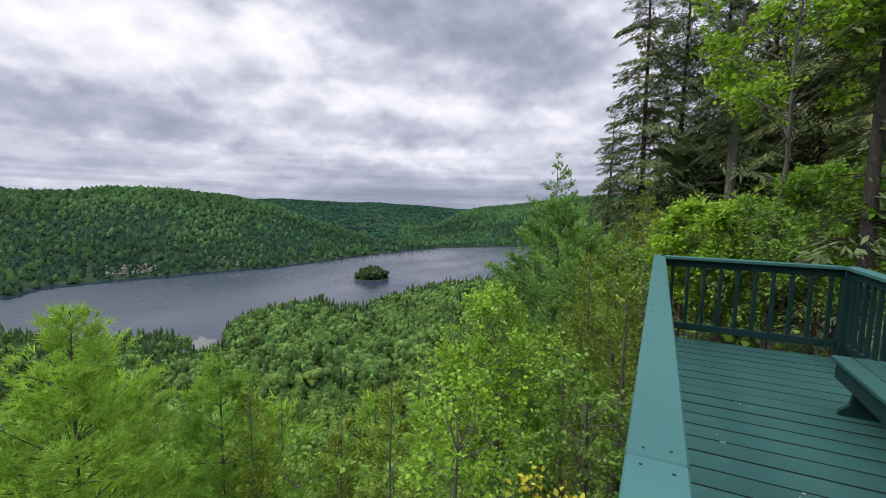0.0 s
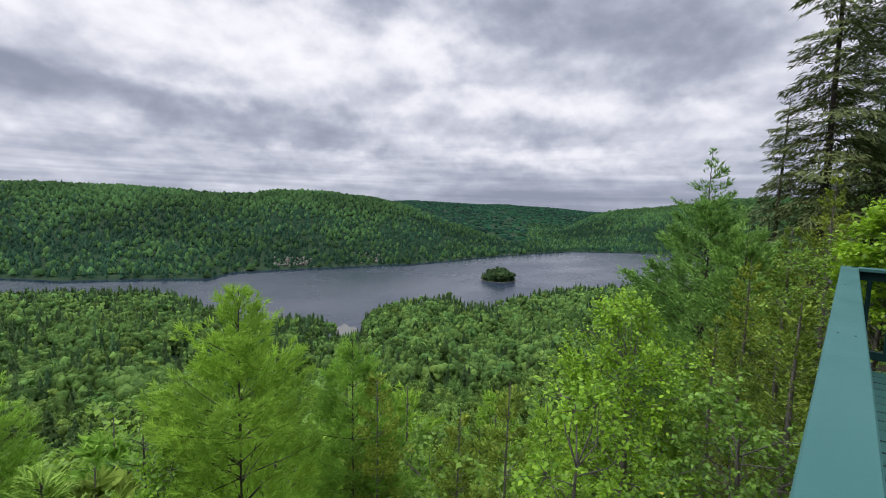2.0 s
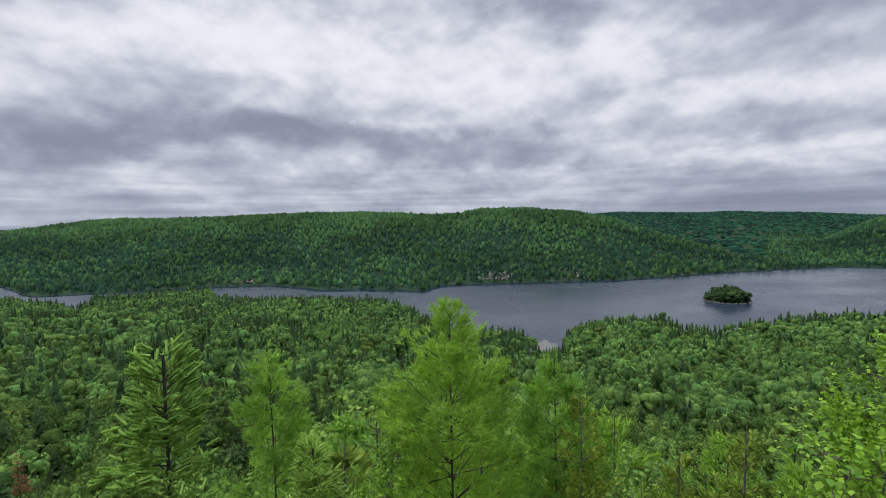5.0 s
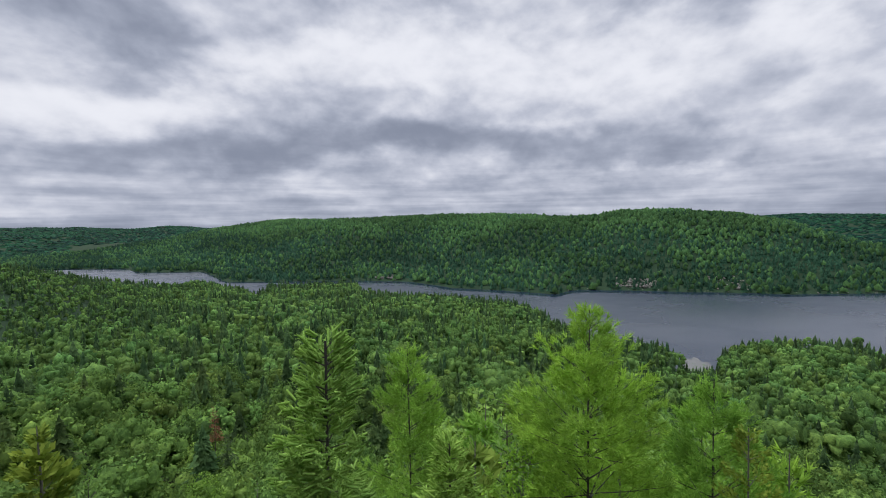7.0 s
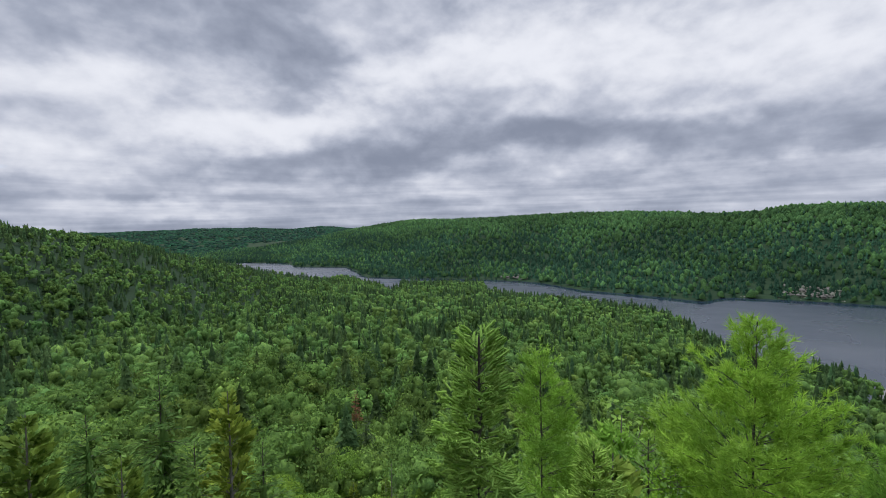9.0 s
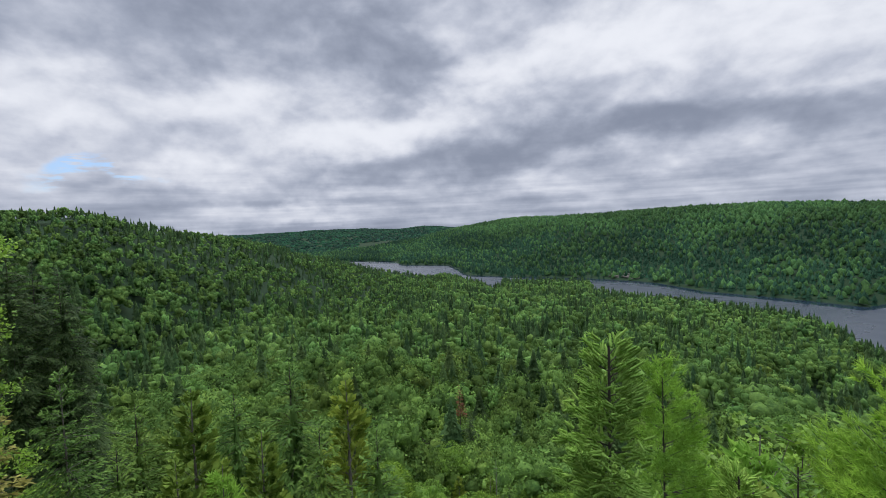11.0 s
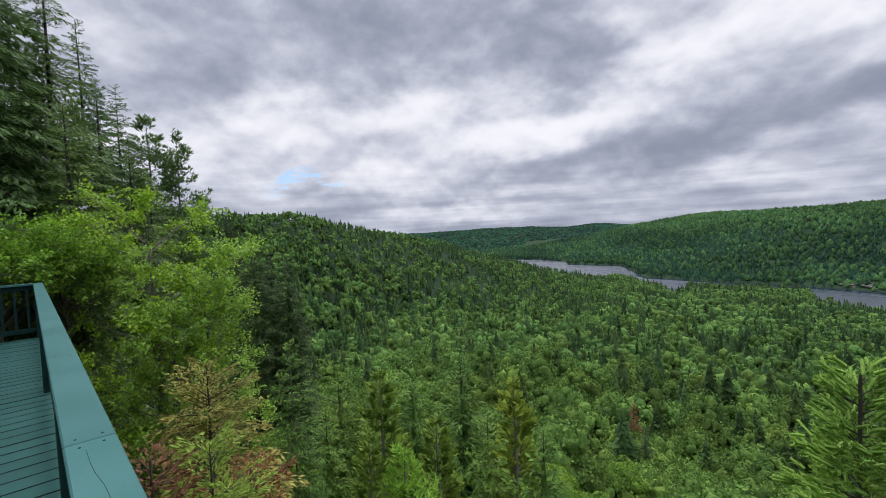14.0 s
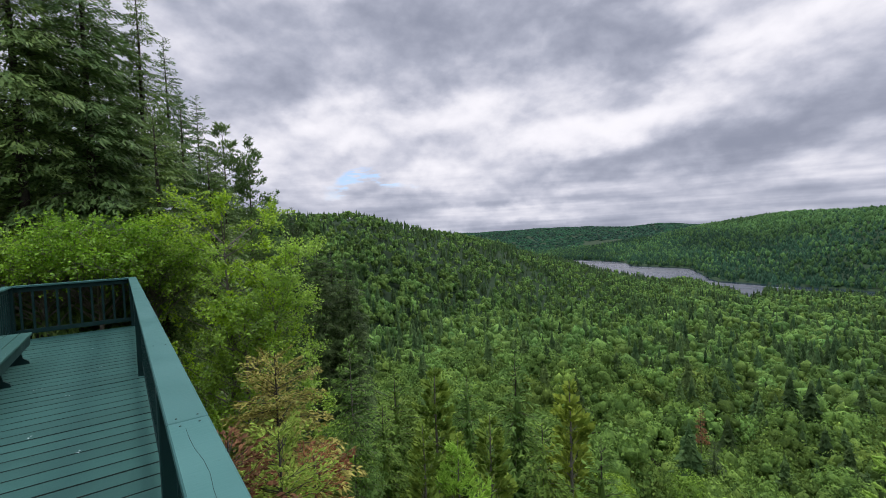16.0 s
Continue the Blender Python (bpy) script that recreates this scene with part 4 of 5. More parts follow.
        leaf.needles(P[ii] + D[ii] * rng.uniform(-0.05, 0.03, len(ii))[:, None], nd, nl, np.full(len(ii), 0.0105 if fine else 0.042), rng)
    elif fine:
        # upturned shoots, thick with short needles
        sl = np.clip(reach, 0.06, 0.15) * rng.uniform(0.8, 1.3, m)
        D = unit(D + upv * rng.uniform(-0.75, 0.45, m)[:, None] * (1 - 0.9 * young[idx])[:, None] + upv * (0.4 * young[idx])[:, None])
        E = P + D * sl[:, None]
        leaf.sticks(P, E, np.full(m, 0.0075), np.full(m, 0.0055), 4)
        per_shoot = 13
        ii = np.repeat(np.arange(m), per_shoot)
        f = rng.uniform(0, 1, len(ii))
        ring = unit(np.cross(D[ii], rng.normal(size=(len(ii), 3))))
        leaf.needles(P[ii] + D[ii] * (sl[ii] * f)[:, None], unit(D[ii] * 0.85 + ring), 0.024 * rng.uniform(0.8, 1.3, len(ii)), np.full(len(ii), 0.006), rng)
    elif style == "spruce":
        # flat fans of shoots along every living bough; the lowest may be bare and dead
        size = size or 0.2
        live = (z > h * dead) | (rng.uniform(size=n) < 0.35 * z / (h * dead + 0.01))
        sort = np.digitize(L / size, (3.0, 6.0, 9.5, 12.5))
        for c, many in enumerate((13, 27, 46, 76, 130)):
            shapes = [fan(rng, int(many * crowd), slim) for _ in range(4)]
            pick = rng.integers(0, 4, n)
            for j, (v, f) in enumerate(shapes):
                b = np.nonzero((sort == c) & (pick == j) & live)[0]
                if len(b) == 0:
                    continue
                sx = v[None, :, 0] * np.ones((len(b), 1))
                bend = rise[b][:, None] * sx + sag[b][:, None] * sx * sx
                acr = np.cross(out[b], upv)
                wide = rng.uniform(0.8, 1.25, len(b))[:, None]
                pos = base[b][:, None] + out[b][:, None] * (L[b][:, None] * sx)[..., None] + acr[:, None] * (L[b][:, None] * wide * v[None, :, 1])[..., None]
                pos = pos + upv * (L[b][:, None] * (bend + v[None, :, 2] * 0.8))[..., None]
                leaf.put(pos.reshape(-1, 3), quads=(f[None] + (np.arange(len(b)) * len(v))[:, None, None]).reshape(-1, 4))
    else:
        size = size or {"spruce": 0.22, "cedar": 0.15}[style]
        ln = np.clip(reach + 0.14, min(0.10, size * 1.2), size * 1.5) * rng.uniform(0.7, 1.25, m)
        tilt = unit(upv + out[idx] * 0.5 + rng.normal(0, 0.55, (m, 3))) if style == "spruce" else unit(rng.normal(size=(m, 3)))
        leaf.cards(P, D + upv * (-0.30 if style == "spruce" else 0.2), tilt, ln * (1.25 if style == "spruce" else 1.0), ln * (rng.uniform(0.24, 0.36, m) if style == "spruce" else rng.uniform(0.38, 0.6, m)))
    return wood, leaf


def broadleaf(seed, h, rad, leaf_len, n_leaves, first=0.3, clumps=26, core=0.0, r0=None, tw=7, full=0.56):
    """A broadleaf tree or shrub: forked limbs that end in clumps of leaves."""
    rng = np.random.default_rng(seed)
    wood, leaf = Soup(), Soup()
    pts, radii = bent(rng, h * 0.9, r0 or 0.012 * h + 0.012, 0.05)
    wood.stem(pts, radii, 8)
    zc = rng.uniform(first, 1.0, clumps) ** 0.9
    a = rng.uniform(0, 2 * math.pi, clumps)
    prof = np.sqrt(np.clip(1 - ((zc - 0.5) / full) ** 2, 0.04, 1))
    q = rad * prof * np.sqrt(rng.uniform(0.12, 1.0, clumps))
    c = np.stack([q * np.cos(a), q * np.sin(a), zc * h], 1)
    zb = np.clip(zc * h - q * rng.uniform(0.5, 0.9, clumps), 0.12 * h, 0.88 * h)
    b = np.stack([np.interp(zb, pts[:, 2], pts[:, 0]), np.interp(zb, pts[:, 2], pts[:, 1]), zb], 1)
    mid = (b + c) / 2 + rng.normal(0, 0.06 * rad, (clumps, 3))
    lr = 0.004 + 0.007 * np.linalg.norm(c - b, axis=1)
    wood.sticks(b, mid, lr, lr * 0.7, 4)
    wood.sticks(mid, c, lr * 0.7, lr * 0.25, 4)
    cr = rad * rng.uniform(0.22, 0.40, clumps)
    ti = np.repeat(np.arange(clumps), tw)
    td = unit(rng.normal(size=(len(ti), 3)) + np.array([0, 0, 0.25]) + 0.6 * unit(c - mid)[ti])
    te = c[ti] + td * (cr[ti] * rng.uniform(0.6, 1.1, len(ti)))[:, None] * np.array([1, 1, 0.7])
    wood.sticks(c[ti], te, np.full(len(ti), 0.005), np.full(len(ti), 0.002), 3)
    if core:
        lumps(leaf, rng, c - np.array([0, 0, 0.1]) * rad, cr * core, 0.75)
    k = rng.integers(0, len(ti), n_leaves)
    s = rng.uniform(0.15, 1.08, n_leaves)
    P = c[ti[k]] + (te[k] - c[ti[k]]) * s[:, None] + rng.normal(0, leaf_len * 0.7, (n_leaves, 3))
    D = unit(td[k] * 0.6 + rng.normal(0, 0.6, (n_leaves, 3)) + np.array([0, 0, -0.25]))
    up = unit(np.array([0, 0, 1.0]) + rng.normal(0, 0.42, (n_leaves, 3)))
    ln = leaf_len * rng.uniform(0.65, 1.3, n_leaves)
    leaf.cards(P, D, up, ln, ln * rng.uniform(0.6, 0.8, n_leaves))
    return wood, leaf


def domed(seed, h, rad, lobes, n_leaves, size):
    """A full-grown broadleaf tree seen from above: limbs that carry a crown of many leafy domes."""
    rng = np.random.default_rng(seed)
    wood, leaf = Soup(), Soup()
    pts, radii = bent(rng, h * 0.8, 0.016 * h, 0.03)
    wood.stem(pts, radii, 8)
    v, t, q = raw(blob_cards(rng, n_leaves, 1.0, 1.0, size, lobes, 0.62))
    leaf.put(v * np.array([rad, rad, h * 0.36]) + np.array([0, 0, h * 0.62]), tris=t, quads=q)
    a = rng.uniform(0, 2 * math.pi, 12)
    z = h * rng.uniform(0.3, 0.6, 12)
    foot = np.stack([np.interp(z, pts[:, 2], pts[:, 0]), np.interp(z, pts[:, 2], pts[:, 1]), z], 1)
    end = np.stack([0.6 * rad * np.cos(a), 0.6 * rad * np.sin(a), z + h * 0.16], 1)
    wood.sticks(foot, end, np.full(12, 0.05), np.full(12, 0.02), 4)
    return wood, leaf


def place(az, r):
    return r * math.sin(radians(az)), r * math.cos(radians(az))


def stand(az, r, tip_el, sink=0.15):
    """Foot of a tree at that bearing and distance, and its height if its tip shows at that angle from the deck's edge."""
    x, y = place(az, r)
    z = float(land(x, y)) - sink
    return (x, y, z), 1.62 + r * math.tan(radians(tip_el)) - z


def grow(name, label, made, leaf_mat, bark_mat, where, turn=0.0, group="", category="tree"):
    wood, leaf = made
    return tree_thing(name, label, category, wood.mesh("trunk", bark_mat), leaf.mesh("crown", leaf_mat), where, turn, 1.0, group)


# young trees that reach up in front of the rail
w, h = stand(23.2, 5.4, -11.2)
grow("white_pine", "young white pine with soft bright green needles on the slope", conifer(11, h, 1.5, "pine", 0.45, 5.6, 0.03, True, step=0.26), PINE, SPRUCE_BARK, w)
w, h = stand(36.6, 6.6, -17.6)
grow("white_pine", "small white pine with soft bright green needles below the deck", conifer(12, h, 1.3, "pine", 0.5, 4.6, 0.03, True, step=0.26), PINE, SPRUCE_BARK, w)
w, h = stand(0.0, 7.6, -16.0)
grow("white_pine", "small pale green white pine behind a young spruce", conifer(13, h, 1.2, "pine", 0.5, 4.2, 0.03, True, step=0.26), PINE, SPRUCE_BARK, w)
w, h = stand(-7.9, 2.22, -15.2)
grow("young_spruce", "young white spruce with upturned light green shoots", conifer(14, h, 0.33, "spruce", 0.74, 2.2, 0.016, True, flare=0.40, step=0.085), YOUNG_SPRUCE, SPRUCE_BARK, w)
w, h = stand(6.0, 3.3, -26.5)
grow("young_spruce", "low young spruce tip with light green shoots", conifer(29, h, 0.6, "spruce", 0.85, 3.4, 0.025, True, flare=0.45, step=0.10), YOUNG_SPRUCE, SPRUCE_BARK, w)
w, h = stand(15.5, 5.2, -28.0)
grow("birch_shrub", "shrubby young birch with small pale green leaves", broadleaf(30, h, 0.9, 0.05, 5200, 0.5, 44), BRIGHT_LEAVES, GREY_BARK, w, category="shrub")
w, h = stand(40.3, 6.0, -21.8)
grow("cedar", "thin yellowish cedar with bare twigs among the young pines", conifer(15, h, 1.0, "cedar", 0.35, 6.0, 0.035, thin=0.8, size=0.036), CEDAR, GREY_BARK, w)
w, h = stand(71.5, 7.0, -12.0)
grow("young_maple", "young maple with bright yellow-green leaves close to the rail", broadleaf(16, h, 1.2, 0.062, 13000, 0.55, 90), BRIGHT_LEAVES, GREY_BARK, w)
w, h = stand(65.5, 3.6, -20.0)
grow("young_maple", "low maple sapling with bright yellow-green leaves", broadleaf(36, h, 0.65, 0.05, 3600, 0.55, 34), BRIGHT_LEAVES, GREY_BARK, w)
w, h = stand(78.3, 2.9, -31.5)
grow("maple_sapling", "maple sapling with large yellow leaves beside the rail", broadleaf(37, h, 0.34, 0.05, 900, 0.7, 18), YELLOW_LEAVES, GREY_BARK, w, category="shrub")
w, h = stand(83.0, 6.2, -18.0)
grow("shrub", "round light green shrub beside the deck", broadleaf(17, h, 1.2, 0.06, 9000, 0.3, 60), SHRUB_LEAVES, GREY_BARK, w, category="shrub")
w, h = stand(57.5, 5.0, -22.0)
grow("young_fir", "small yellow-green fir on the slope under the deck", conifer(18, h, 0.9, "cedar", 0.4, 6.0, 0.035, thin=0.85, size=0.036), CEDAR, GREY_BARK, w)
w, h = stand(50.5, 6.5, -25.5)
grow("young_fir", "small yellow-green fir on the slope under the deck", conifer(38, h, 0.9, "cedar", 0.4, 6.0, 0.035, thin=0.85, size=0.036), CEDAR, GREY_BARK, w)
for az, r, el, rad, seed in ((82.5, 11.5, -5.0, 1.3, 71), (85.5, 10.5, -1.5, 1.3, 72), (88.5, 12.5, 3.0, 1.4, 73), (80.0, 10.0, -12.0, 1.2, 74), (86.8, 8.4, -9.0, 1.0, 75)):
    w, h = stand(az, r, el)
    grow("cedar", "yellowish green cedar crowded against the deck", conifer(seed, h, rad, "cedar", 0.2, 4.5, 0.06, size=0.045), CEDAR, GREY_BARK, w, group="cedars by the deck")
w, h = stand(78.6, 17.0, 1.5)
grow("white_pine", "broad soft green white pine with layered boughs beside the deck", conifer(19, h, 3.7, "pine", 0.3, 6.0, 0.10, flare=1.0, step=0.42), PINE_FAR, SPRUCE_BARK, w)
w, h = stand(82.0, 14.0, -1.5)
grow("white_pine", "soft light green white pine crowded beside the deck", conifer(77, h, 2.8, "pine", 0.3, 5.0, 0.08, flare=0.9, step=0.42), PINE_FAR, SPRUCE_BARK, w)
w, h = stand(77.9, 26.0, 6.6)
grow("white_pine", "tall thin white pine with an open top against the sky", conifer(20, h, 3.0, "pine", 0.5, 2.2, 0.12, thin=0.75, step=0.6, flare=0.75), PINE_FAR, SPRUCE_BARK, w)
for az, r, el, rad, seed, first in ((87.6, 17, 29, 1.9, 21, 0.10), (84.6, 21, 12, 1.7, 22, 0.05), (91.5, 20, 30, 2.1, 23, 0.1), (95.5, 22, 31, 2.4, 24, 0.08), (99.5, 20, 33, 2.4, 25, 0.08), (104, 18, 34, 2.4, 26, 0.08), (110, 16, 36, 2.4, 27, 0.08)):
    w, h = stand(az, r, el)
    grow("spruce", "tall dark old spruce with thin lichen-grey boughs", conifer(seed, h, rad * (0.85 if az < 92 else 1.05), "spruce", first, 1.0, 0.14, thin=0.85, flare=0.36, core=0, size=0.13, step=0.27, dead=0.3, slim=0.22, crowd=1.5), DARK_CONIFER, SPRUCE_BARK, w, group="tall spruces by the deck")
w, h = stand(96.6, 11.0, 24)
grow("spruce", "grey broken-barked spruce trunk behind the railing", conifer(31, h, 1.5, "spruce", 0.15, 1.0, 0.135, thin=0.7, core=0, size=0.12, dead=0.55, step=0.22, slim=0.22), DARK_CONIFER, GREY_BARK, w)
w, h = stand(107.6, 8.5, 34)
grow("spruce", "thick dark spruce trunk with dead lower twigs", conifer(32, h, 1.7, "spruce", 0.12, 1.0, 0.115, thin=0.7, core=0, size=0.12, dead=0.6, step=0.22, slim=0.22), DARK_CONIFER, SPRUCE_BARK, w)
w, h = stand(100.5, 9.0, 29)
grow("maple", "slender maple with bright green leaves behind the railing", broadleaf(33, h, 1.35, 0.085, 8000, 0.5, 50, r0=0.05), BRIGHT_LEAVES, GREY_BARK, w)
for az, r, el, rad, seed in ((94.5, 9.2, 1.0, 0.95, 78), (104.5, 9.4, 4.0, 1.1, 79)):
    w, h = stand(az, r, el)
    grow("maple", "low maple with broad bright green leaves behind the railing", broadleaf(seed, h, rad, 0.085, 6500, 0.45, 44, r0=0.035), BRIGHT_LEAVES, GREY_BARK, w)
for az, r, el, rad, seed in ((92.5, 10.0, -1.0, 1.4, 34), (101.0, 8.8, 1.0, 1.3, 35), (96.5, 10.0, -4.0, 1.2, 39), (106.0, 9.0, -2.0, 1.2, 40)):
    w, h = stand(az, r, el)
    grow("shrub", "green leafy undergrowth behind the deck railing", broadleaf(seed, h, rad * 1.0, 0.06, 5200, 0.42, 44), SHRUB_LEAVES, GREY_BARK, w, group="shrubs behind the deck", category="shrub")
# the other end of the deck
for az, r, el, rad, seed, fl in ((-88.0, 18, 26, 1.9, 41, 0.36), (-85.6, 22, 21.8, 1.5, 42, 0.26), (-84.4, 20, 16.5, 1.8, 48, 0.40), (-82.5, 26, 16.4, 1.9, 43, 0.34), (-92.5, 17, 32, 2.2, 44, 0.42), (-97.5, 16.5, 34, 2.3, 45, 0.42), (-90.6, 22, 24, 2.2, 47, 0.42), (-82.2, 19, 11.5, 1.7, 49, 0.42), (-80.0, 20, 7.5, 1.6, 50, 0.45), (-87.0, 15.5, 14, 1.8, 46, 0.42), (-95.0, 22, 27, 2.3, 80, 0.42)):
    w, h = stand(az, r, el)
    grow("spruce", "tall blue-green spruce with dense drooping boughs", conifer(seed, h, rad, "spruce", 0.12, 1.0, 0.15, flare=fl, core=0, size=0.15, step=0.24, slim=0.26, crowd=1.8), CONIFER, SPRUCE_BARK, w, group="tall spruces by the deck")
w, h = stand(-77.6, 28.0, 12.4)
grow("white_pine", "open-crowned pine leaning out against the sky", conifer(51, h, 2.9, "pine", 0.35, 3.2, 0.15, step=0.55, flare=0.6), CONIFER, SPRUCE_BARK, w)
w, h = stand(-80.2, 27.0, 14.0)
grow("white_pine", "dark pine crown among the spruces", conifer(65, h, 2.4, "pine", 0.35, 3.0, 0.15, step=0.5, flare=0.6), CONIFER, SPRUCE_BARK, w)
for az, r, el, rad, seed, mat, n in ((-81.0, 13.2, 5.2, 1.75, 52, BRIGHT_LEAVES, 8500), (-76.2, 12.5, -0.6, 1.75, 53, MAPLE, 8000), (-92.5, 14.0, 2.5, 2.1, 54, BRIGHT_LEAVES, 5200), (-97, 14.5, 1.0, 2.0, 55, BRIGHT_LEAVES, 4200), (-87.8, 14.5, 0.5, 1.7, 56, MAPLE, 4200), (-79.5, 12.0, -6.0, 1.3, 66, SHRUB_LEAVES, 4200)):
    w, h = stand(az, r, el)
    grow("maple", "light green broadleaf tree beside the end of the deck", broadleaf(seed, h, rad, 0.075, int(n * 3.0), 0.74 if az < -86 else 0.1, 110, full=0.68), mat, GREY_BARK, w, group="broadleaf trees by the deck")
w, h = stand(-76.8, 8.6, -12.8)
grow("fir", "stunted fir with browning yellow needles", conifer(57, h, 1.4, "spruce", 0.3, 1.0, 0.04, flare=1.0, core=0, size=0.05, step=0.16), RUSTY, SPRUCE_BARK, w)
w, h = stand(-77.6, 5.2, -21.0)
grow("young_fir", "small fir with bright yellow-green new growth", conifer(67, h, 0.7, "spruce", 0.35, 1.0, 0.03, flare=0.9, core=0, size=0.04, step=0.14), CEDAR, SPRUCE_BARK, w)
w, h = stand(-67.3, 10.6, -12.4)
grow("larch", "slim light green young larch on the slope", conifer(58, h, 1.0, "spruce", 0.2, 1.0, 0.04, flare=0.36, core=0, size=0.06, step=0.2), SLOPE_FIR, GREY_BARK, w)
for az, r, el, rad, seed in ((-70.3, 30, 0.0, 1.9, 61), (-66.5, 31, -2.6, 2.7, 62), (-72.9, 44, 4.0, 1.7, 63), (-68.4, 33, -1.5, 1.7, 64)):
    w, h = stand(az, r, el)
    grow("spruce", "very dark dense spruce on the slope", conifer(seed, h, rad, "spruce", 0.05, 1.1, 0.14, flare=0.46, size=0.16, step=0.25, slim=0.25, crowd=1.6), BLACK_SPRUCE, SPRUCE_BARK, w, group="dark spruces on the slope")


for az, r, el, rad, seed in ((-73.6, 6.0, -24.3, 0.8, 68), (-83.6, 4.6, -20.8, 0.45, 81)):
    w, h = stand(az, r, el)
    grow("dead_fir", "dead fir with rust-red needles low beside the deck", conifer(seed, h, rad, "spruce", 0.4, 1.0, 0.03, flare=0.9, core=0, size=0.05, step=0.16), RED_DEAD, SPRUCE_BARK, w, group="dead firs by the deck")
w, h = stand(-23.9, 62.0, -20.2)
grow("spruce", "dying spruce with a rust-red top on the slope", conifer(69, h, 1.2, "spruce", 0.72, 1.2, 0.12, flare=0.3, core=0), RED_DEAD, SPRUCE_BARK, w)
w, h = stand(-22.6, 55.0, -23.5)
grow("spruce", "dark brownish spruce on the slope", conifer(70, h, 2.0, "spruce", 0.2, 1.2, 0.12, flare=0.42), BLACK_SPRUCE, SPRUCE_BARK, w)
w, h = stand(-19.6, 36.0, -28.6)
twigs = conifer(76, h, 0.9, "spruce", 0.5, 1.0, 0.09, bare=True, core=0, step=0.5)[0]
dead = new("dead_snag")
dead.location = w
tagged(dead, "bleached bare dead tree standing among the crowns", "tree")
part("trunk", twigs.mesh("trunk", GREY_BARK), None, dead)


# ---- mixed trees on the slope below the deck ----
def slope_trees():
    rng = np.random.default_rng(9)
    protos = []
    for k in range(4):
        wd, lf = domed(100 + k, 9.0, 2.9, 24, 5000, 0.045)
        protos.append(("broadleaf_tree", "green broadleaf tree with a full rounded crown", wd.mesh("trunk", GREY_BARK), lf.mesh("crown", DECIDUOUS if k < 3 else SHRUB_LEAVES), 9.0))
    for k in range(4):
        wd, lf = conifer(110 + k, 9.5, 1.75, "spruce", 0.06, 1.0, 0.085, step=0.25, flare=0.46, size=0.22, core=0.42, slim=0.30)
        protos.append(("spruce", ("dark green" if k in (0, 3) else "lighter green") + " spruce on the slope below the deck", wd.mesh("trunk", SPRUCE_BARK), lf.mesh("crown", (SLOPE_FIR, SLOPE_FIR, SLOPE_FIR, BLACK_SPRUCE)[k]), 9.5))
    wd, lf = conifer(120, 8.5, 1.3, "cedar", 0.25, 2.8, 0.08, step=0.36, size=0.14)
    protos.append(("cedar", "yellow-green cedar on the slope below the deck", wd.mesh("trunk", GREY_BARK), lf.mesh("crown", CEDAR), 8.5))
    wd, lf = broadleaf(121, 7.0, 1.5, 0.085, 4600, 0.5, 50, tw=2)
    protos.append(("young_birch", "light green young birch on the bank below the deck", wd.mesh("trunk", GREY_BARK), lf.mesh("crown", SHRUB_LEAVES), 7.0))
    wd, lf = conifer(122, 7.5, 1.5, "pine", 0.6, 2.2, 0.05, step=0.42)
    protos.append(("white_pine", "soft green young pine on the bank below the deck", wd.mesh("trunk", GREY_BARK), lf.mesh("crown", PINE), 7.5))
    first, placed = {}, []

    def put(k, x, y, z, turn, size):
        placed.append((x, y))
        if k in first:
            ob = copy_thing(first[k], pose(x, y, z, 0, 0, turn))
            ob.scale = (size, size, size)
        else:
            nm, label, tr, cr, _ = protos[k]
            first[k] = tree_thing(nm, label, "tree", tr, cr, (x, y, z), turn, size, "trees on the slope")

    # a screen of tall spruces behind both ends of the deck
    for az0, az1, n in ((90, 113, 15), (-104, -83, 13)):
        for i in range(n):
            az, r = az0 + (az1 - az0) * (i + rng.uniform(0.1, 0.9)) / n, rng.uniform(25, 36)
            x, y = place(az, r)
            put(int(rng.integers(4, 8)), x, y, float(land(x, y)) - 0.2, rng.uniform(0, 360), rng.uniform(1.35, 2.0) * (0.72 if az < -80 and az > -87 else 1.0))
    bank0 = len(placed)
    # the steep bank just below the rail: leafy on one side, slim conifers on the other
    for _ in range(900):
        if len(placed) >= bank0 + 40:
            break
        r, az = rng.uniform(6.5, 17), rng.uniform(8, 78)
        x, y = place(az, r)
        if any((x - a) ** 2 + (y - b) ** 2 < 1.5 ** 2 for a, b in placed):
            continue
        (x, y, z), tall = stand(az, r, rng.uniform(-31, -24) + (r - 6.5) * 0.35)
        roll = rng.uniform()
        k = 9 if roll < 0.34 else 10 if roll < 0.58 else 8 if roll < 0.8 else int(rng.integers(4, 7))
        if tall > 2.5:
            put(k, x, y, z, rng.uniform(0, 360), tall / protos[k][4])
    for az, r, el, k in ((-56.5, 15, -16.5, 8), (-52.0, 19, -18.0, 5), (-45.5, 21, -15.5, 4), (-39.0, 19, -18.5, 8), (-61.5, 17, -17.0, 6), (-49.5, 15, -22.5, 8), (-42.5, 16, -23.0, 5), (-58.5, 12, -23.5, 8), (-63.5, 12.5, -20.5, 5), (-35.5, 17, -24.5, 4), (-54.0, 13, -25.0, 10)):
        (x, y, z), tall = stand(az, r, el)
        put(k, x, y, z, rng.uniform(0, 360), tall / protos[k][4])
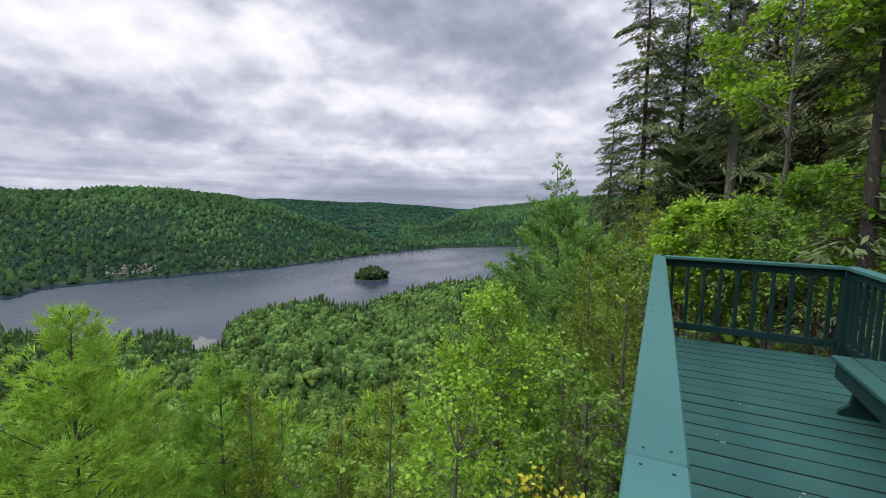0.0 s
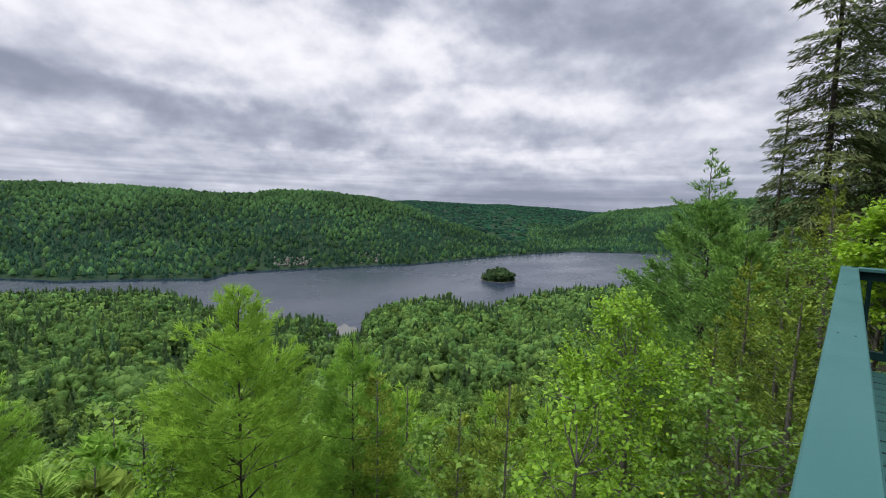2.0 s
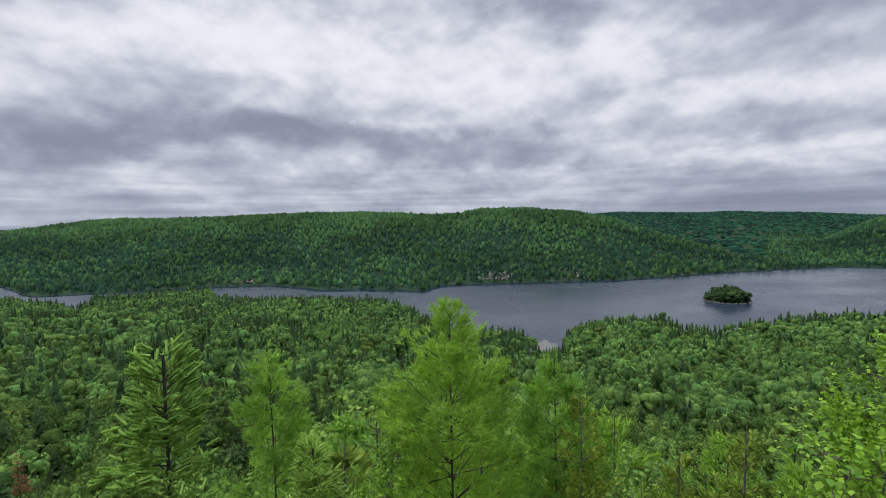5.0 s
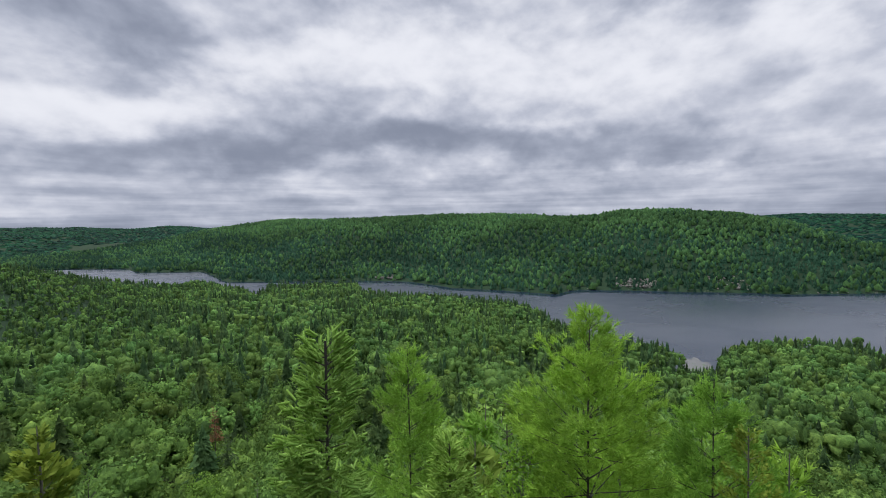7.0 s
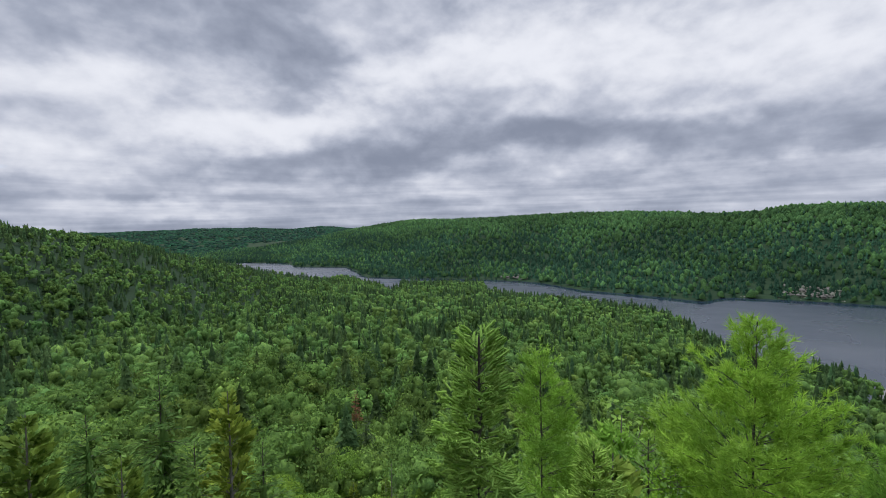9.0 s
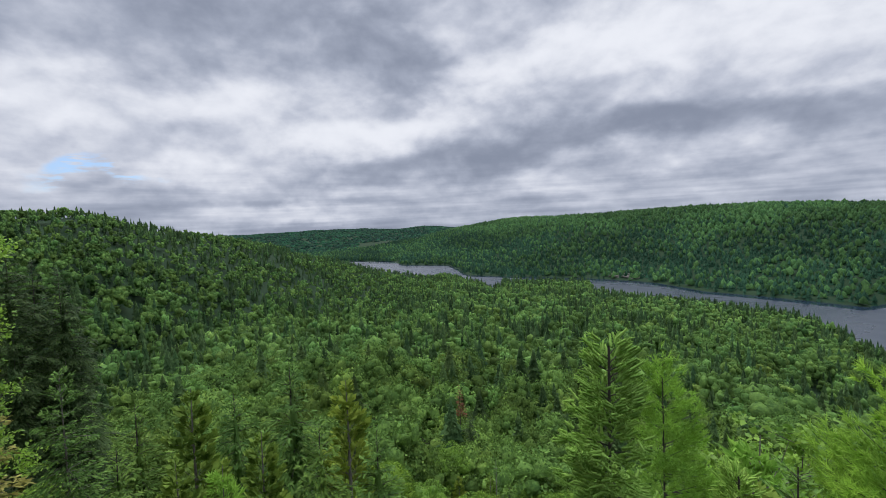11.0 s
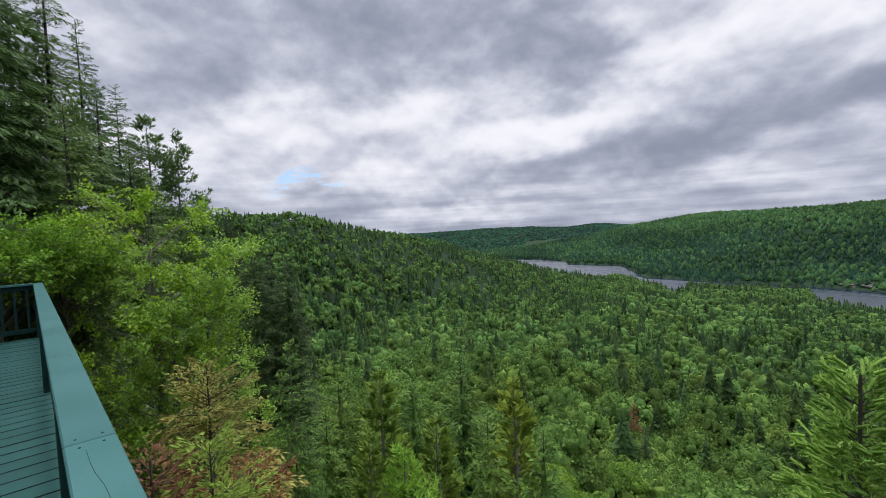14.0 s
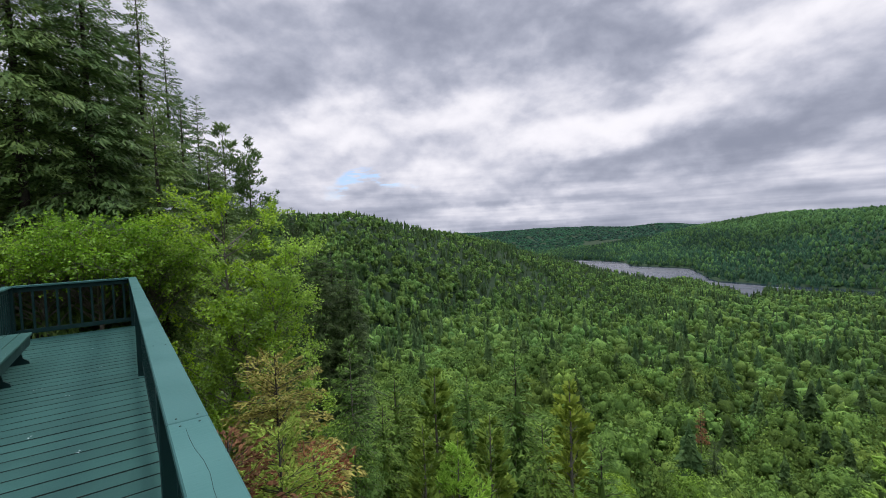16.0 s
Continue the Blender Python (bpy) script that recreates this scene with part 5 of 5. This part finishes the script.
    for _ in range(4000):
        if len(placed) >= bank0 + 255:
            break
        r = math.sqrt(rng.uniform(15 ** 2, 45 ** 2))
        az = rng.uniform(-98, 104)
        if abs(az) > 74 and r < 33:
            continue
        gap = 1.7 + 0.035 * r
        x, y = place(az, r)
        if any((x - a) ** 2 + (y - b) ** 2 < gap * gap for a, b in placed):
            continue
        roll = rng.uniform()
        k = int(rng.integers(0, 4)) if roll < 0.68 else int(rng.integers(4, 8)) if roll < 0.93 else 8
        put(k, x, y, float(land(x, y)) - 0.15, rng.uniform(0, 360), rng.uniform(0.8, 1.2) * (0.7 + 0.3 * min(1.0, (r - 15) / 20)))


slope_trees()


# ---- the island, the shore rocks and the sand bar ----
def island():
    rng = np.random.default_rng(21)
    n = 105
    kinds = [raw(spike_cards(rng, 30, 1.0, r, 0.09)) for r in (0.2, 0.27, 0.33)] + [tuple((v * np.array([0.34, 0.34, 0.36]) + np.array([0, 0, 0.6]), t, q)) for v, t, q in (raw(blob_cards(rng, 40, 1.0, 1.0, 0.3, 7, 0.8)) for _ in range(2))]
    a, q = rng.uniform(0, 2 * math.pi, n), 17.5 * np.sqrt(rng.uniform(0, 1, n))
    x, y = 397 + q * np.cos(a), 283 + q * np.sin(a)
    h = rng.uniform(6, 15.5, n) * (1 - 0.4 * (q / 17.5) ** 3)
    plant("island_trees", "dense dark conifers covering the small island", kinds, NEEDLE_WOODS, rng, np.stack([x, y, land(x, y) - 0.3], 1), np.stack([h * 1.15, h], 1), casts(rng, n) * 0.85)


def rocks(name, label, rng, places, size):
    v_all, f_all, base = [], [], 0
    bm = bmesh.new()
    bmesh.ops.create_icosphere(bm, subdivisions=1, radius=1.0)
    bm.verts.ensure_lookup_table()
    v0 = np.array([v.co[:] for v in bm.verts])
    f0 = np.array([[v.index for v in f.verts] for f in bm.faces])
    bm.free()
    for x, y, z in places:
        s = size * rng.uniform(0.5, 1.4)
        v = v0 * (1 + rng.normal(0, 0.18, (len(v0), 1))) * s * np.array([1.2, 1.0, 0.75])
        v_all.append(v + np.array([x, y, z]))
        f_all.append(f0 + base)
        base += len(v0)
    ob = new(name, mesh_of(name, np.concatenate(v_all), np.concatenate(f_all), ROCK))
    tagged(ob, label, "rocks", kind="stuff")


def shore_rocks():
    rng = np.random.default_rng(22)
    out = []
    for _ in range(640):
        az = rng.uniform(20, 60)
        r = float(np.interp(az, FAR_AZ, FAR_SHORE)) + rng.uniform(0, 4)
        x, y = place(az, r)
        out.append((x, y, LAKE + rng.uniform(0.0, 0.7)))
    for _ in range(90):
        a = rng.uniform(0, 2 * math.pi)
        out.append((397 + 18.5 * math.cos(a), 283 + 18.5 * math.sin(a), LAKE + rng.uniform(-0.1, 0.3)))
    rocks("shore_rocks", "pale boulders along the far waterline and round the island", rng, out, 0.8)
    out = []
    for az0, az1, n, hi in ((26.0, 30.4, 190, 26), (-4.6, -0.6, 120, 12), (35.5, 39.5, 50, 60)):
        for _ in range(n):
            az = rng.uniform(az0, az1)
            r = float(np.interp(az, FAR_AZ, FAR_SHORE)) + rng.uniform(3, 16 + hi)
            x, y = place(az, r)
            out.append((x, y, float(land(x, y)) + rng.uniform(0.0, 2.4)))
    rocks("cliff_rocks", "bare pale rock faces among the trees above the far shore", rng, out, 1.35)


def sand_bar():
    bm = bmesh.new()
    pts = [(33.3, 268), (34.4, 264), (35.6, 265), (36.3, 272), (36.1, 283), (35.7, 287), (35.3, 284), (34.9, 291), (34.4, 294), (34.1, 287), (33.7, 289), (33.4, 280)]
    vs = [bm.verts.new((*place(a, r), LAKE + 0.5)) for a, r in pts]
    face = bm.faces.new(vs)
    bmesh.ops.recalc_face_normals(bm, faces=[face])
    up = bmesh.ops.extrude_face_region(bm, geom=[face])
    bmesh.ops.translate(bm, vec=(0, 0, 0.5), verts=[g for g in up["geom"] if isinstance(g, bmesh.types.BMVert)])
    bmesh.ops.bevel(bm, geom=bm.edges[:], offset=0.3, segments=1, affect="EDGES")
    tagged(part("sand_bar", bm, SAND), "pale sandy shallows at the near shore", "sand bar", kind="structure")


island()
shore_rocks()
sand_bar()


def undergrowth():
    rng = np.random.default_rng(30)
    n = 30000
    r = 1.5 + 32 * rng.uniform(0, 1, n) ** 1.3
    az = np.radians(rng.uniform(-104, 114, n))
    x, y = r * np.sin(az), r * np.cos(az)
    keep = ~((x > X0 - 0.3) & (x < X1 + 0.3) & (y > BACK - 0.3) & (y < 0.35))
    x, y, r = x[keep], y[keep], r[keep]
    hump = ease((patchiness(x, y, 2.6, 1.0) - 0.35) / 0.4)
    z = land(x, y) + rng.uniform(0, 1, len(x)) * (0.15 + 0.75 * hump)
    s = Soup()
    m = len(x)
    d = rng.normal(size=(m, 3)) * np.array([1, 1, 0.5])
    ln = rng.uniform(0.08, 0.16, m) * (1 + r / 22)
    s.cards(np.stack([x, y, z], 1), d, unit(np.array([0, 0, 1.0]) + rng.normal(0, 0.5, (m, 3))), ln, ln * 0.7)
    ob = new("undergrowth", s.mesh("undergrowth", SHRUB_LEAVES))
    tagged(ob, "low leafy green undergrowth covering the forest floor", "undergrowth", kind="stuff")


undergrowth()


def droppings():
    """Pale flecks that birds left on the boards and the rail."""
    rng = np.random.default_rng(44)
    s = Soup()
    spots = [(2.35, -0.62), (2.75, -0.95), (2.15, -1.0), (3.1, -0.8), (1.9, -0.5), (3.6, -0.45), (-6.8, -0.7), (-8.1, -0.5), (-5.6, -0.9), (-7.4, -1.1), (-9.6, -0.6), (-4.9, -0.55), (1.55, -0.75), (4.4, -0.7)]
    for x, y in spots:
        for _ in range(3):
            n, q = 7, rng.uniform(0.004, 0.011)
            a = np.arange(n) * 2 * math.pi / n
            e = q * rng.uniform(0.6, 1.3, n)
            cx, cy = x + rng.normal(0, 0.03), y + rng.normal(0, 0.03)
            v = np.stack([cx + e * np.cos(a) * 1.4, cy + e * np.sin(a), np.full(n, 0.0015)], 1)
            v = np.concatenate([v, [[cx, cy, 0.004]]])
            i = np.arange(n)
            s.put(v, tris=np.stack([i, (i + 1) % n, np.full(n, n)], 1))
    ob = new("bird_droppings", s.mesh("bird_droppings", SPLASH))
    tagged(ob, "small dried white bird droppings on the deck boards", "droppings", kind="stuff")


def splash_material():
    m, k = material("dried_droppings")
    at = k.add("ShaderNodeTexCoord").outputs["Object"]
    mottle = k.noise(at, 90.0, 4.0)
    finish(k, k.mix(mottle, (0.16, 0.20, 0.19), (0.40, 0.42, 0.40)), 0.8, mottle, 0.002)
    return m


SPLASH = splash_material()
droppings()
